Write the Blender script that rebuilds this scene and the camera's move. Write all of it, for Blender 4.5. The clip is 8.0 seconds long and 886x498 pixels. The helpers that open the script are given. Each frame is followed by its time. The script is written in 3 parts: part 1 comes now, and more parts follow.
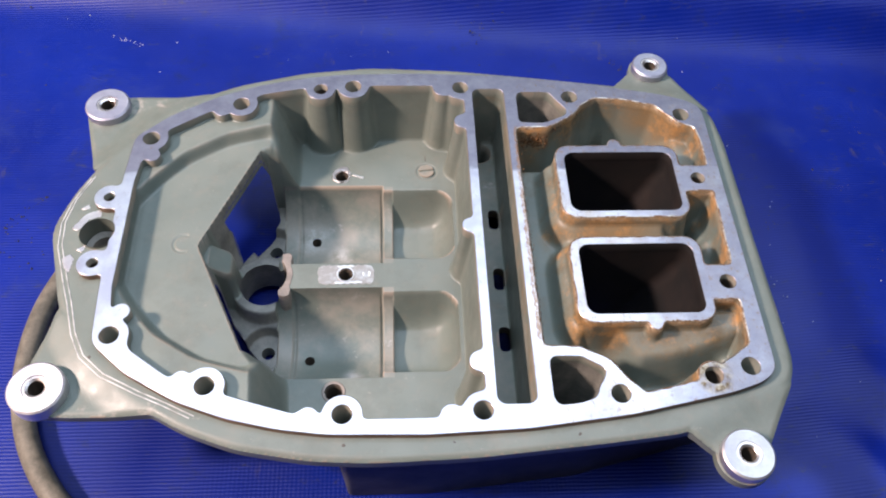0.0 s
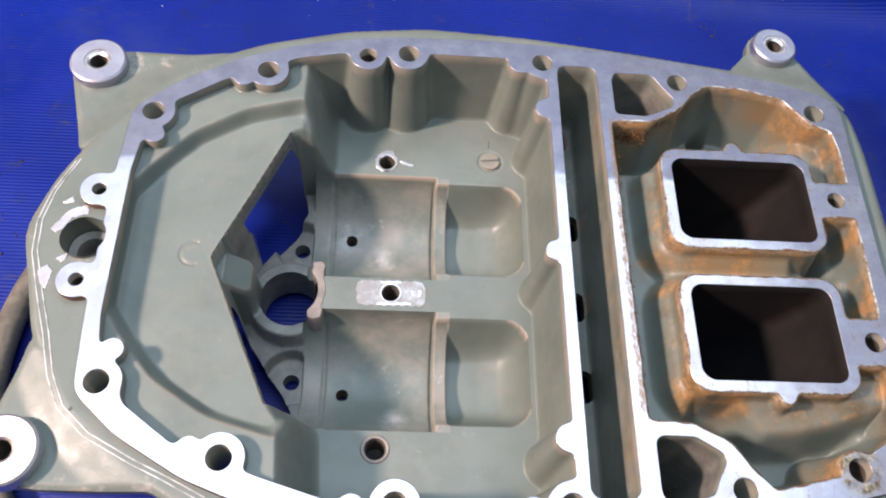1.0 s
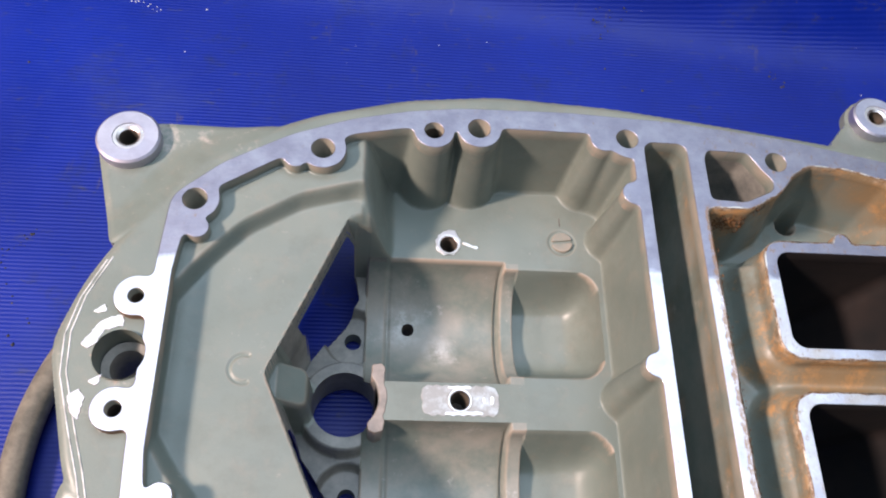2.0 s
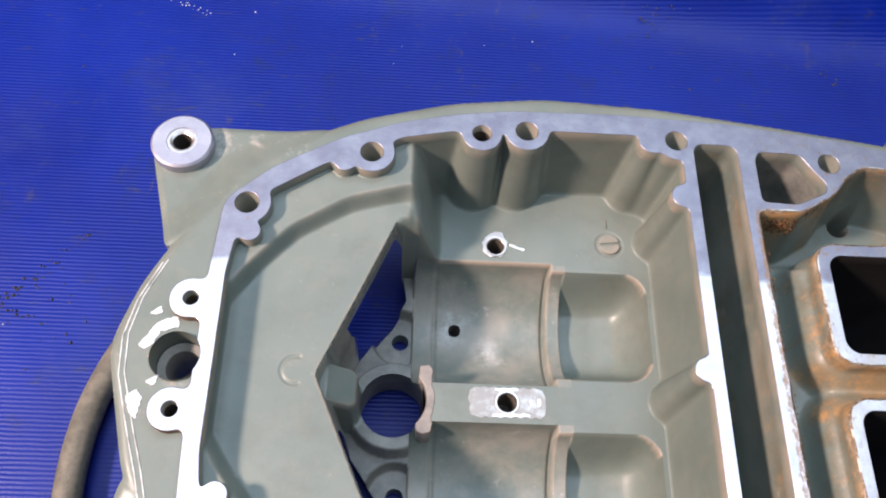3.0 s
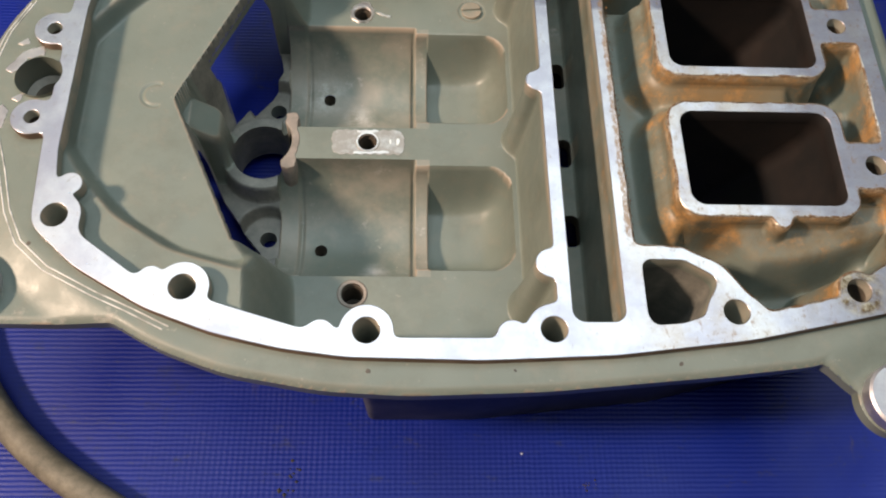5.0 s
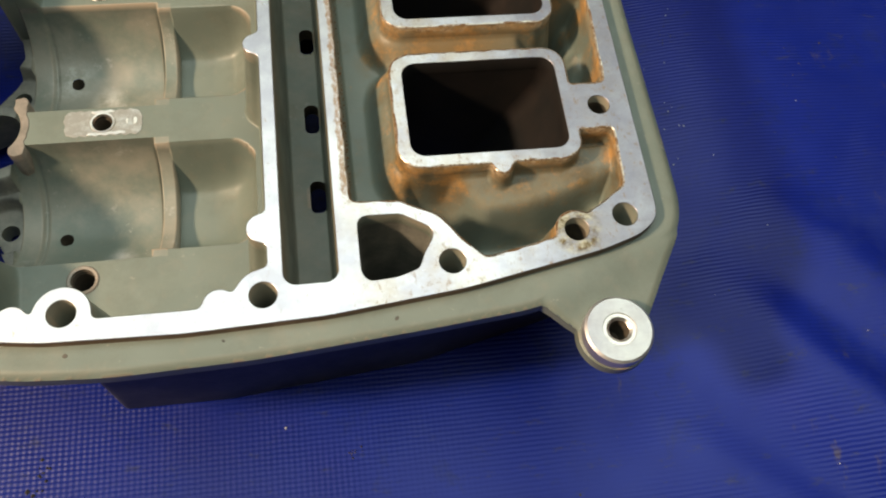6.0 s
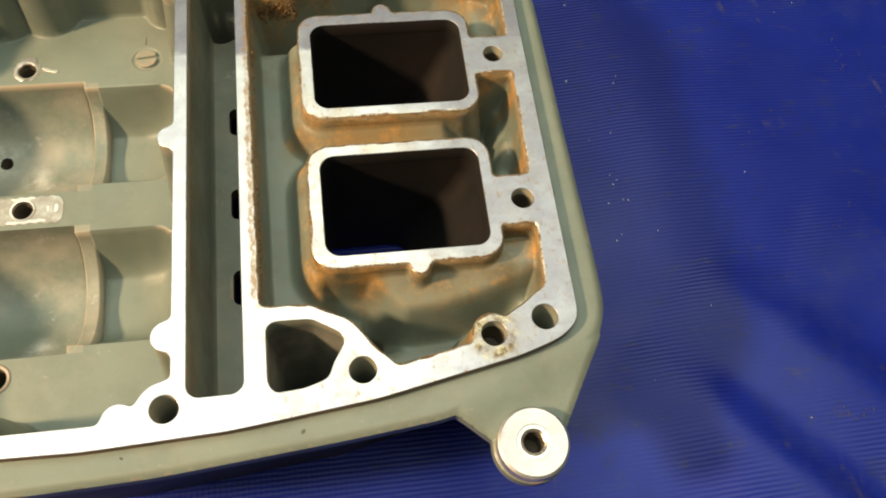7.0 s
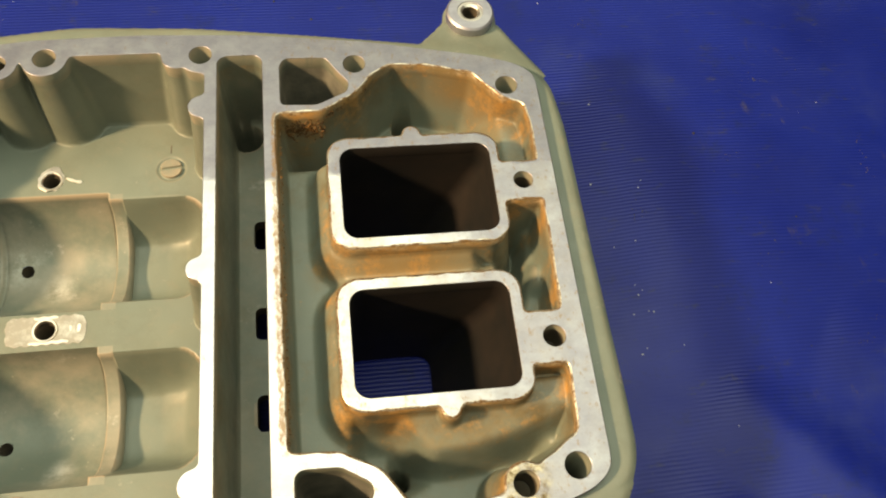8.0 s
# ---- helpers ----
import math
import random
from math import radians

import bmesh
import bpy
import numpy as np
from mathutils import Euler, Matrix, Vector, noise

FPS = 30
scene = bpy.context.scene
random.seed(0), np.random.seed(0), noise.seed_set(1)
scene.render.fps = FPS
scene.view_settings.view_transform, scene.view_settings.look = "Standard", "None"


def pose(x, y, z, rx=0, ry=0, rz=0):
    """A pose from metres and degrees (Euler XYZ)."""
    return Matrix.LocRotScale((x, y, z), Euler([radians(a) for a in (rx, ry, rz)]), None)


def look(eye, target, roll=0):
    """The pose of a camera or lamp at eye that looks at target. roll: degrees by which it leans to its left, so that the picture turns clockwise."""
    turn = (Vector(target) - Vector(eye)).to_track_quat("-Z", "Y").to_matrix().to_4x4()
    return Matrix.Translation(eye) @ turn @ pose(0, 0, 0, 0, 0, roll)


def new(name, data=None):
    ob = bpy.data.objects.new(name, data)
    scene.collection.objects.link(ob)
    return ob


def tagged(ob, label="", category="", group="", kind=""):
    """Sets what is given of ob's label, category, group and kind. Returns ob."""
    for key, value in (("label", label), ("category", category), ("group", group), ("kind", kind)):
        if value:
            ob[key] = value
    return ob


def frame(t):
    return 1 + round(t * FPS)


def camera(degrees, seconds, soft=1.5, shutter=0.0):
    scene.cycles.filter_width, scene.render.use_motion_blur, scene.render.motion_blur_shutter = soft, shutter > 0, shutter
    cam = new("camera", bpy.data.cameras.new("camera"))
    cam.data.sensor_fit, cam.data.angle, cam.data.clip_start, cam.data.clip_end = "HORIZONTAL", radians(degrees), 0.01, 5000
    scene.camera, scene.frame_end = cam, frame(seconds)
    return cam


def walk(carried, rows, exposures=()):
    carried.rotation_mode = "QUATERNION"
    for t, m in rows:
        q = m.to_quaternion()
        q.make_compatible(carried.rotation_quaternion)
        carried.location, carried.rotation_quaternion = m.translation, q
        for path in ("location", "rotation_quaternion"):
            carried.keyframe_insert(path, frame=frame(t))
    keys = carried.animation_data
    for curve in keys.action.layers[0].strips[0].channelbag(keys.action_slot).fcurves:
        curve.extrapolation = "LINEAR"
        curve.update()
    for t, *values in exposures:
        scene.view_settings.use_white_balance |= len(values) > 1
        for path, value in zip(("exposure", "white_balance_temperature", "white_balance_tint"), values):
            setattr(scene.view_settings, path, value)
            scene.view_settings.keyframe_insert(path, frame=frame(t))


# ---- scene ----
cam = camera(55.8, 8.0, soft=2.0)
PATH = [
    (0, (-0.035, -0.23, 0.397), (0.076, 0.891, -1.256), 4.0),
    (0.5, (-0.041, -0.185, 0.379), (0.066, 0.838, -1.336), 4.3),
    (1, (-0.065, -0.146, 0.35), (0.079, 0.792, -1.41), 9.9),
    (1.5, (-0.094, -0.096, 0.332), (0.121, 0.823, -1.432), 14.2),
    (3, (-0.103, -0.088, 0.335), (0.001, 0.807, -1.45), 8.4),
    (3.5, (-0.107, -0.107, 0.339), (-0.034, 0.794, -1.445), 7.3),
    (4, (-0.108, -0.135, 0.333), (-0.039, 0.73, -1.469), 7.8),
    (5.5, (-0.006, -0.189, 0.314), (0.145, 0.656, -1.493), 6.8),
    (6, (0.023, -0.19, 0.313), (0.274, 0.631, -1.493), 10.8),
    (6.5, (0.047, -0.183, 0.319), (0.302, 0.612, -1.499), 10.6),
    (7, (0.055, -0.163, 0.321), (0.295, 0.677, -1.478), 9.7),
    (7.5, (0.056, -0.142, 0.328), (0.304, 0.724, -1.457), 9.9),
    (8, (0.048, -0.125, 0.334), (0.292, 0.756, -1.445), 10.1),
]
EXPOSURES = [(0, -0.14, 6500, 27), (4.2, -0.10, 6500, 24), (5.4, -0.62, 8200, 16), (6.5, -0.26, 9100, 10), (8, -0.10, 12500, 9)]
walk(cam, [(t, look(eye, target, roll)) for t, eye, target, roll in PATH], EXPOSURES)

# ---- light: an overhead panel, a warm lamp from the side, a dim workshop ----
world = bpy.data.worlds.new("workshop_air")
world.use_nodes = True
world.node_tree.nodes["Background"].inputs[0].default_value = (0.55, 0.60, 0.72, 1)
world.node_tree.nodes["Background"].inputs[1].default_value = 0.06
scene.world = world


def lamp(name, kind, eye, target, power, colour, size, size_y=None):
    data = bpy.data.lights.new(name, kind)
    data.energy, data.color = power, colour
    if kind == "AREA":
        data.shape = "RECTANGLE" if size_y else "DISK"
        data.size = size
        if size_y:
            data.size_y = size_y
    ob = new(name, data)
    ob.matrix_basis = look(eye, target)
    return ob


lamp("ceiling_panel", "AREA", (0.08, 0.26, 1.28), (0.08, 0.26, 0.0), 25.5, (0.66, 0.88, 1.0), 1.55, 1.50)
lamp("work_lamp", "AREA", (-1.02, -0.18, 0.97), (0.0, 0.0, 0.06), 35.5, (1.0, 0.84, 0.69), 0.15)

# ---- materials ----


class Shader:
    """A node material with short ways to add and join nodes."""

    def __init__(self, name):
        self.mat = bpy.data.materials.new(name)
        self.mat.use_nodes = True
        self.tree = self.mat.node_tree
        self.bsdf = self.tree.nodes["Principled BSDF"]
        self.pos = self.add("ShaderNodeNewGeometry").outputs["Position"]

    def add(self, kind):
        return self.tree.nodes.new(kind)

    def join(self, a, b):
        self.tree.links.new(a, b)

    def put(self, socket, value):
        if hasattr(value, "is_linked"):
            self.join(value, socket)
        else:
            socket.default_value = value

    def noise(self, scale, detail=4.0, rough=0.6, stretch=None):
        node = self.add("ShaderNodeTexNoise")
        node.inputs["Scale"].default_value = scale
        node.inputs["Detail"].default_value = detail
        node.inputs["Roughness"].default_value = rough
        where = self.pos
        if stretch:
            mapping = self.add("ShaderNodeMapping")
            mapping.inputs["Scale"].default_value = stretch
            self.join(self.pos, mapping.inputs["Vector"])
            where = mapping.outputs[0]
        self.join(where, node.inputs["Vector"])
        return node.outputs["Fac"]

    def ramp(self, value, low, high, to_low=0.0, to_high=1.0):
        node = self.add("ShaderNodeMapRange")
        self.put(node.inputs["Value"], value)
        for key, v in (("From Min", low), ("From Max", high), ("To Min", to_low), ("To Max", to_high)):
            node.inputs[key].default_value = v
        return node.outputs[0]

    def maths(self, operation, a, b=0.0):
        node = self.add("ShaderNodeMath")
        node.operation = operation
        self.put(node.inputs[0], a)
        self.put(node.inputs[1], b)
        return node.outputs[0]

    def mix(self, fac, a, b):
        node = self.add("ShaderNodeMix")
        node.data_type = "RGBA"
        self.put(node.inputs["Factor"], fac)
        self.put(node.inputs[6], a if hasattr(a, "is_linked") else (*a, 1))
        self.put(node.inputs[7], b if hasattr(b, "is_linked") else (*b, 1))
        return node.outputs[2]

    def axis(self, index):
        node = self.add("ShaderNodeSeparateXYZ")
        self.join(self.pos, node.inputs[0])
        return node.outputs[index]

    def spot(self, x, y, inner, outer):
        """1 within inner millimetres of the upright axis at x, y, fading to 0 at outer."""
        dx = self.maths("SUBTRACT", self.axis(0), x * 0.001)
        dy = self.maths("SUBTRACT", self.axis(1), y * 0.001)
        away = self.maths("SQRT", self.maths("ADD", self.maths("MULTIPLY", dx, dx), self.maths("MULTIPLY", dy, dy)))
        return self.ramp(away, outer * 0.001, inner * 0.001)

    def finish(self, colour, rough, metal=0.0, bump=None, depth=0.0005, strength=0.5, specular=0.5):
        self.put(self.bsdf.inputs["Base Color"], colour if hasattr(colour, "is_linked") else (*colour, 1))
        self.put(self.bsdf.inputs["Roughness"], rough)
        self.put(self.bsdf.inputs["Metallic"], metal)
        self.bsdf.inputs["Specular IOR Level"].default_value = specular
        if bump is not None:
            node = self.add("ShaderNodeBump")
            node.inputs["Distance"].default_value = depth
            node.inputs["Strength"].default_value = strength
            self.join(bump, node.inputs["Height"])
            self.join(node.outputs[0], self.bsdf.inputs["Normal"])
        return self.mat


# rust gathers here in the water jacket: place and radius in millimetres
RUST_SPOTS = [(45, -7, 7), (47, -53, 9), (62, -54, 8), (36, 63, 11), (56, 70, 9), (114, 65, 10), (108, 72, 8), (121, 56, 6), (110, 20, 6), (120, 14, 5), (121, -14, 5), (113, -43, 6), (120, -48, 6), (75, 2, 9), (60, 1, 8),
              (60, -72, 6), (93, -79, 7)]


def paint_material(name, rust=0.0, wear=0.5, tan=0.0, scuff=0.0):
    m = Shader(name)
    big, fine = m.noise(22, 3), m.noise(900, 2)
    colour = m.mix(m.ramp(big, 0.3, 0.7), (0.134, 0.164, 0.142), (0.182, 0.206, 0.175))
    colour = m.mix(m.ramp(m.noise(33, 7, 0.75), 0.50, 0.72, 0.0, 0.5), colour, (0.105, 0.112, 0.088))
    colour = m.mix(m.ramp(m.noise(140, 5, 0.7), 0.52, 0.75, 0.0, 0.35), colour, (0.24, 0.21, 0.165))
    colour = m.mix(m.ramp(m.noise(300, 4, 0.7), 0.66, 0.72, 0.0, 0.5 * wear), colour, (0.40, 0.36, 0.31))
    if tan:
        colour = m.mix(m.ramp(m.noise(42, 5, 0.65), 0.40, 0.64, 0.0, tan), colour, (0.31, 0.28, 0.235))
        # Whitish sheen of the bores, painted into the colour as pale patches.
        sheen_patches = m.maths("MAXIMUM", m.spot(-81, 38, 2, 11), m.maths("MAXIMUM", m.spot(-66, 27, 1, 8), m.spot(-58, -48, 1, 7)))
        colour = m.mix(m.maths("MULTIPLY", sheen_patches, m.ramp(m.noise(120, 7, 0.75), 0.42, 0.62, 0.0, 0.75)), colour, (0.52, 0.51, 0.49))
        colour = m.mix(m.ramp(m.noise(75, 6, 0.75), 0.60, 0.70, 0.0, 0.6), colour, (0.42, 0.40, 0.37))
    if scuff:
        x, y = m.axis(0), m.maths("ABSOLUTE", m.axis(1))
        ears = m.maths("MULTIPLY", m.ramp(x, -0.125, -0.165), m.ramp(y, 0.070, 0.095))
        bald = m.maths("ADD", m.noise(48, 7, 0.72), m.maths("MULTIPLY", ears, 0.27))
        colour = m.mix(m.ramp(bald, 0.63, 0.76, 0.0, scuff), colour, (0.44, 0.39, 0.34))
    tip = m.add("ShaderNodeNewGeometry").outputs["Pointiness"]
    colour = m.mix(m.maths("MULTIPLY", m.ramp(tip, 0.505, 0.56), m.ramp(m.noise(60, 4), 0.35, 0.6, 0.1, 0.85)), colour, (0.37, 0.28, 0.21))
    metal = 0.0
    if rust:
        z = m.axis(2)
        edge = m.ramp(z, 0.058, 0.074)
        tint = m.mix(m.ramp(m.noise(38, 5, 0.7), 0.40, 0.62), (0.115, 0.078, 0.036), (0.26, 0.175, 0.085))
        stain = m.ramp(m.maths("ADD", m.noise(62, 7, 0.72), m.maths("MULTIPLY", edge, 0.26)), 0.52, 0.80, 0.0, rust)
        colour = m.mix(stain, colour, tint)
        wash = m.maths("MAXIMUM", m.spot(103, 76, 6, 24), m.spot(72, 0, 8, 30))
        wash = m.maths("MULTIPLY", m.maths("MULTIPLY", wash, m.ramp(z, 0.050, 0.062)), m.ramp(m.noise(40, 5), 0.3, 0.6, 0.35, 0.8))
        colour = m.mix(wash, colour, (0.27, 0.175, 0.085))
        near = m.spot(42, 6, 2, 9)
        for x, y, r in RUST_SPOTS:
            near = m.maths("MAXIMUM", near, m.spot(x, y, 0.25 * r, r))
        rib = m.maths("MULTIPLY", m.ramp(m.maths("ABSOLUTE", m.maths("SUBTRACT", m.axis(0), 0.0275)), 0.0040, 0.0012), m.ramp(m.maths("ABSOLUTE", m.axis(1)), 0.067, 0.060))
        near = m.maths("MAXIMUM", near, m.maths("MULTIPLY", rib, edge))
        heavy = m.maths("MULTIPLY", near, m.ramp(m.noise(110, 8, 0.72), 0.30, 0.66))
        colour = m.mix(m.maths("MULTIPLY", heavy, 0.75 * rust), colour, (0.23, 0.125, 0.042))
        flecks = m.ramp(m.maths("ADD", m.noise(170, 5, 0.75), m.maths("ADD", m.maths("MULTIPLY", edge, 0.14), m.maths("MULTIPLY", near, 0.12))), 0.62, 0.86, 0.0, rust)
        colour = m.mix(flecks, colour, (0.46, 0.235, 0.085))
        bare = m.maths("MULTIPLY", m.ramp(z, 0.0715, 0.0745), m.ramp(m.noise(130, 5, 0.7), 0.46, 0.60))
        colour = m.mix(bare, colour, m.mix(m.ramp(m.noise(240, 4, 0.7), 0.4, 0.6), (0.13, 0.075, 0.036), (0.46, 0.35, 0.24)))
    return m.finish(colour, m.ramp(m.noise(80, 4), 0.3, 0.7, 0.32, 0.52), metal, m.maths("ADD", fine, m.maths("MULTIPLY", m.noise(110, 4), 0.8)), 0.0003, 0.16)


def metal_material(name, tone=(0.72, 0.71, 0.73), low=0.27, high=0.44, dirt=0.5, rust=False):
    m = Shader(name)
    grain = m.noise(260, 6, 0.7, (1, 5, 1))
    blotch = m.noise(45, 5, 0.65)
    colour = m.mix(m.ramp(blotch, 0.38, 0.62), tone, (0.72 * tone[0], 0.70 * tone[1], 0.76 * tone[2]))
    colour = m.mix(m.ramp(m.noise(210, 6, 0.75), 0.60, 0.72, 0.0, dirt), colour, (0.34, 0.27, 0.22))
    metal, rough = 1.0, m.ramp(grain, 0.3, 0.7, low, high)
    if rust:
        x, y = m.axis(0), m.maths("ABSOLUTE", m.axis(1))
        band = m.maths("MULTIPLY", m.maths("MULTIPLY", m.ramp(x, 0.0250, 0.0262), m.ramp(x, 0.0305, 0.0285)), m.ramp(y, 0.067, 0.060))
        tarnish = m.maths("MULTIPLY", m.ramp(x, 0.020, 0.034), m.ramp(m.noise(70, 5, 0.7), 0.42, 0.64, 0.0, 0.62))
        colour = m.mix(tarnish, colour, (0.50, 0.40, 0.31))
        # Duller look of the far and right stretches, put into colour and roughness.
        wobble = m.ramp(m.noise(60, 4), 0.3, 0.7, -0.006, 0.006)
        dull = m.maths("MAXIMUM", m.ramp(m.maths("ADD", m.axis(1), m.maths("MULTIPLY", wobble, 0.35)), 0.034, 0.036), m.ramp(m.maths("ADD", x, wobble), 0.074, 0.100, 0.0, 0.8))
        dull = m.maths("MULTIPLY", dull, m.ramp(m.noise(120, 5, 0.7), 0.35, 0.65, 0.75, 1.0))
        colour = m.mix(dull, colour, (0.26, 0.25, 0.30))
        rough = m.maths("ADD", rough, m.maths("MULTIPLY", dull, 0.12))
        boss = m.maths("MULTIPLY", m.spot(99.5, -79, 7.0, 9.5), m.ramp(m.noise(150, 5, 0.7), 0.30, 0.52))
        colour = m.mix(boss, colour, m.mix(m.ramp(m.noise(230, 5, 0.7), 0.42, 0.58), (0.16, 0.10, 0.05), (0.52, 0.43, 0.32)))
        right = m.ramp(x, 0.028, 0.034, 0.0, 0.05)
        speck = m.maths("ADD", m.noise(420, 6, 0.8, (1, 0.6, 1)), m.maths("ADD", m.maths("MULTIPLY", band, 0.20), right))
        mask = m.ramp(speck, 0.60, 0.74, 0.0, 0.8)
        colour = m.mix(mask, colour, (0.24, 0.13, 0.05))
        metal = m.ramp(mask, 0, 1, 1.0, 0.1)
    return m.finish(colour, rough, metal, grain, 0.0001, 0.25)


paint = paint_material("green_grey_paint")
paint_flange = paint_material("flange_paint", 0.0, 0.8, 0.0, 0.9)
paint_worn = paint_material("worn_bore_paint", 0.0, 1.0, 0.75)
paint_rusty = paint_material("rust_stained_paint", 0.86)
paint_channel = paint_material("channel_paint", 0.5, 0.5, 0.5)
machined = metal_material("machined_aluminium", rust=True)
washer_metal = metal_material("washer_aluminium", (0.74, 0.73, 0.72), 0.45, 0.62)
m = Shader("scraped_metal")
patchy = m.ramp(m.noise(150, 6, 0.75), 0.46, 0.66)
scraped = m.finish(m.mix(patchy, (0.30, 0.29, 0.27), (0.55, 0.53, 0.51)), m.ramp(m.noise(90, 4), 0.3, 0.7, 0.3, 0.5), m.ramp(patchy, 0, 1, 0.2, 1.0), m.noise(400, 4), 0.0004, 0.6)
m = Shader("rust_worn_edge")
chips = m.ramp(m.noise(190, 6, 0.75), 0.44, 0.56)
worn_edge = m.finish(m.mix(chips, (0.16, 0.088, 0.042), (0.60, 0.53, 0.46)), m.ramp(m.noise(90, 4), 0.3, 0.7, 0.3, 0.5), m.ramp(chips, 0, 1, 0.1, 1.0), m.noise(400, 4), 0.0003, 0.6)
m = Shader("tan_bare_lip")
tan_lip = m.finish(m.mix(m.ramp(m.noise(150, 5, 0.7), 0.35, 0.65), (0.20, 0.17, 0.145), (0.32, 0.265, 0.225)), 0.45, 0.1, m.noise(300, 3), 0.0003, 0.4)
m = Shader("worn_line")
worn_line = m.finish(m.mix(m.ramp(m.noise(120, 5), 0.36, 0.52), (0.30, 0.30, 0.28), (0.66, 0.65, 0.63)), 0.45)
# Greyer copy of the bush metal for the two far bushes.
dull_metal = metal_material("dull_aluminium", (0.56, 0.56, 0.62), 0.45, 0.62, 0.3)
bright_metal = metal_material("bare_bright_metal", (0.80, 0.74, 0.68), 0.25, 0.5, 0.7)

m = Shader("brown_grime")
grime = m.finish(m.mix(m.ramp(m.noise(90, 5), 0.3, 0.7), (0.07, 0.045, 0.03), (0.16, 0.11, 0.075)), 0.7)

# Grime on the pin seat; for the core pockets, shade put into the colour.
m = Shader("grimy_shaded_paint")
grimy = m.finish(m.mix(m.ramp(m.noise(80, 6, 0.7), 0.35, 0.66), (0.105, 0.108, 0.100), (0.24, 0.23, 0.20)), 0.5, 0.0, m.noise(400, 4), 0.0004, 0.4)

# Same paint darkened: the shade under the flange is put into its colour.
m = Shader("shade_darkened_paint")
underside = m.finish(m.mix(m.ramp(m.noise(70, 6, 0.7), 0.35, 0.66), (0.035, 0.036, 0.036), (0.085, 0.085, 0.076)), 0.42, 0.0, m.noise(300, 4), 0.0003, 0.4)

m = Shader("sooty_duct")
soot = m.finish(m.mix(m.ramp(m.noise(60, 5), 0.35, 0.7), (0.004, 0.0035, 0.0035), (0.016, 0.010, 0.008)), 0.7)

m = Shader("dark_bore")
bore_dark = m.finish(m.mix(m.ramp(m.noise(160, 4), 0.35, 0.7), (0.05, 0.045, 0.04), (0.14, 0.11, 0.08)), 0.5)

m = Shader("blue_tarpaulin")
wave = m.add("ShaderNodeTexWave")
wave.wave_type, wave.bands_direction = "BANDS", "Y"
wave.inputs["Scale"].default_value = 170
wave.inputs["Distortion"].default_value = 0.9
wave.inputs["Detail"].default_value = 1.0
m.join(m.pos, wave.inputs["Vector"])
wave_x = m.add("ShaderNodeTexWave")
wave_x.wave_type, wave_x.bands_direction = "BANDS", "X"
wave_x.inputs["Scale"].default_value = 150
m.join(m.pos, wave_x.inputs["Vector"])
cloth = m.mix(m.ramp(m.noise(9, 5, 0.6), 0.3, 0.72), (0.0007, 0.0100, 0.158), (0.0019, 0.0175, 0.238))
cloth = m.mix(m.ramp(m.noise(38, 7, 0.78), 0.56, 0.72, 0.0, 0.65), cloth, (0.010, 0.018, 0.075))
cloth = m.mix(m.ramp(m.noise(420, 3, 0.6), 0.74, 0.78, 0.0, 0.6), cloth, (0.05, 0.05, 0.06))
woven = m.ramp(m.maths("MULTIPLY", m.spot(-40, -165, 60, 150), m.noise(22, 4, 0.6)), 0.15, 0.45, 0.05, 0.9)
height = m.maths("ADD", wave.outputs["Fac"], m.maths("MULTIPLY", wave_x.outputs["Fac"], woven))
height = m.maths("MULTIPLY", height, m.ramp(m.noise(14, 4, 0.6), 0.30, 0.60, 0.35, 1.0))
height = m.maths("ADD", height, m.maths("MULTIPLY", m.noise(500, 3, 0.6), 0.6))
cloth = m.mix(m.ramp(m.noise(60, 7, 0.8, (1, 2.2, 1)), 0.58, 0.70, 0.0, 0.65), cloth, (0.040, 0.045, 0.06))
cloth = m.mix(m.ramp(m.noise(11, 6, 0.7), 0.55, 0.74, 0.0, 0.4), cloth, (0.03, 0.05, 0.17))
streak = m.maths("MULTIPLY", m.ramp(m.noise(46, 5, 0.7, (2.4, 0.7, 1)), 0.62, 0.70), m.ramp(m.noise(13, 3), 0.48, 0.62, 0.0, 0.6))
cloth = m.mix(streak, cloth, (0.075, 0.066, 0.062))
cloth = m.mix(m.ramp(m.noise(260, 4, 0.7), 0.70, 0.76, 0.0, 0.35), cloth, (0.12, 0.12, 0.15))
tarp_mat = m.finish(cloth, m.ramp(m.noise(30, 4), 0.3, 0.7, 0.34, 0.50), 0.0, height, 0.0003, 0.40, 0.27)

m = Shader("weathered_hose_rubber")
hose_mat = m.finish(m.mix(m.ramp(m.noise(130, 6, 0.7), 0.35, 0.7), (0.085, 0.078, 0.058), (0.21, 0.185, 0.14)), 0.65, 0.0, m.noise(300, 4), 0.0004, 0.5)

m = Shader("workshop_wall_paint")
wall_mat = m.finish(m.mix(m.ramp(m.noise(3, 4), 0.3, 0.7), (0.10, 0.095, 0.11), (0.14, 0.13, 0.15)), 0.8)

from mathutils.geometry import tessellate_polygon

# ---- planar shapes as distance fields, in millimetres ----
STEP = 0.5
XS = np.arange(-204, 146.01, STEP)
YS = np.arange(-130, 130.01, STEP)
GX, GY = np.meshgrid(XS, YS, indexing="ij")
TOP = 76.0


def circle(x, y, r):
    return np.hypot(GX - x, GY - y) - r


def box(x0, x1, y0, y1, r=0.0):
    qx = np.abs(GX - (x0 + x1) / 2) - (x1 - x0) / 2 + r
    qy = np.abs(GY - (y0 + y1) / 2) - (y1 - y0) / 2 + r
    return np.hypot(np.maximum(qx, 0), np.maximum(qy, 0)) + np.minimum(np.maximum(qx, qy), 0) - r


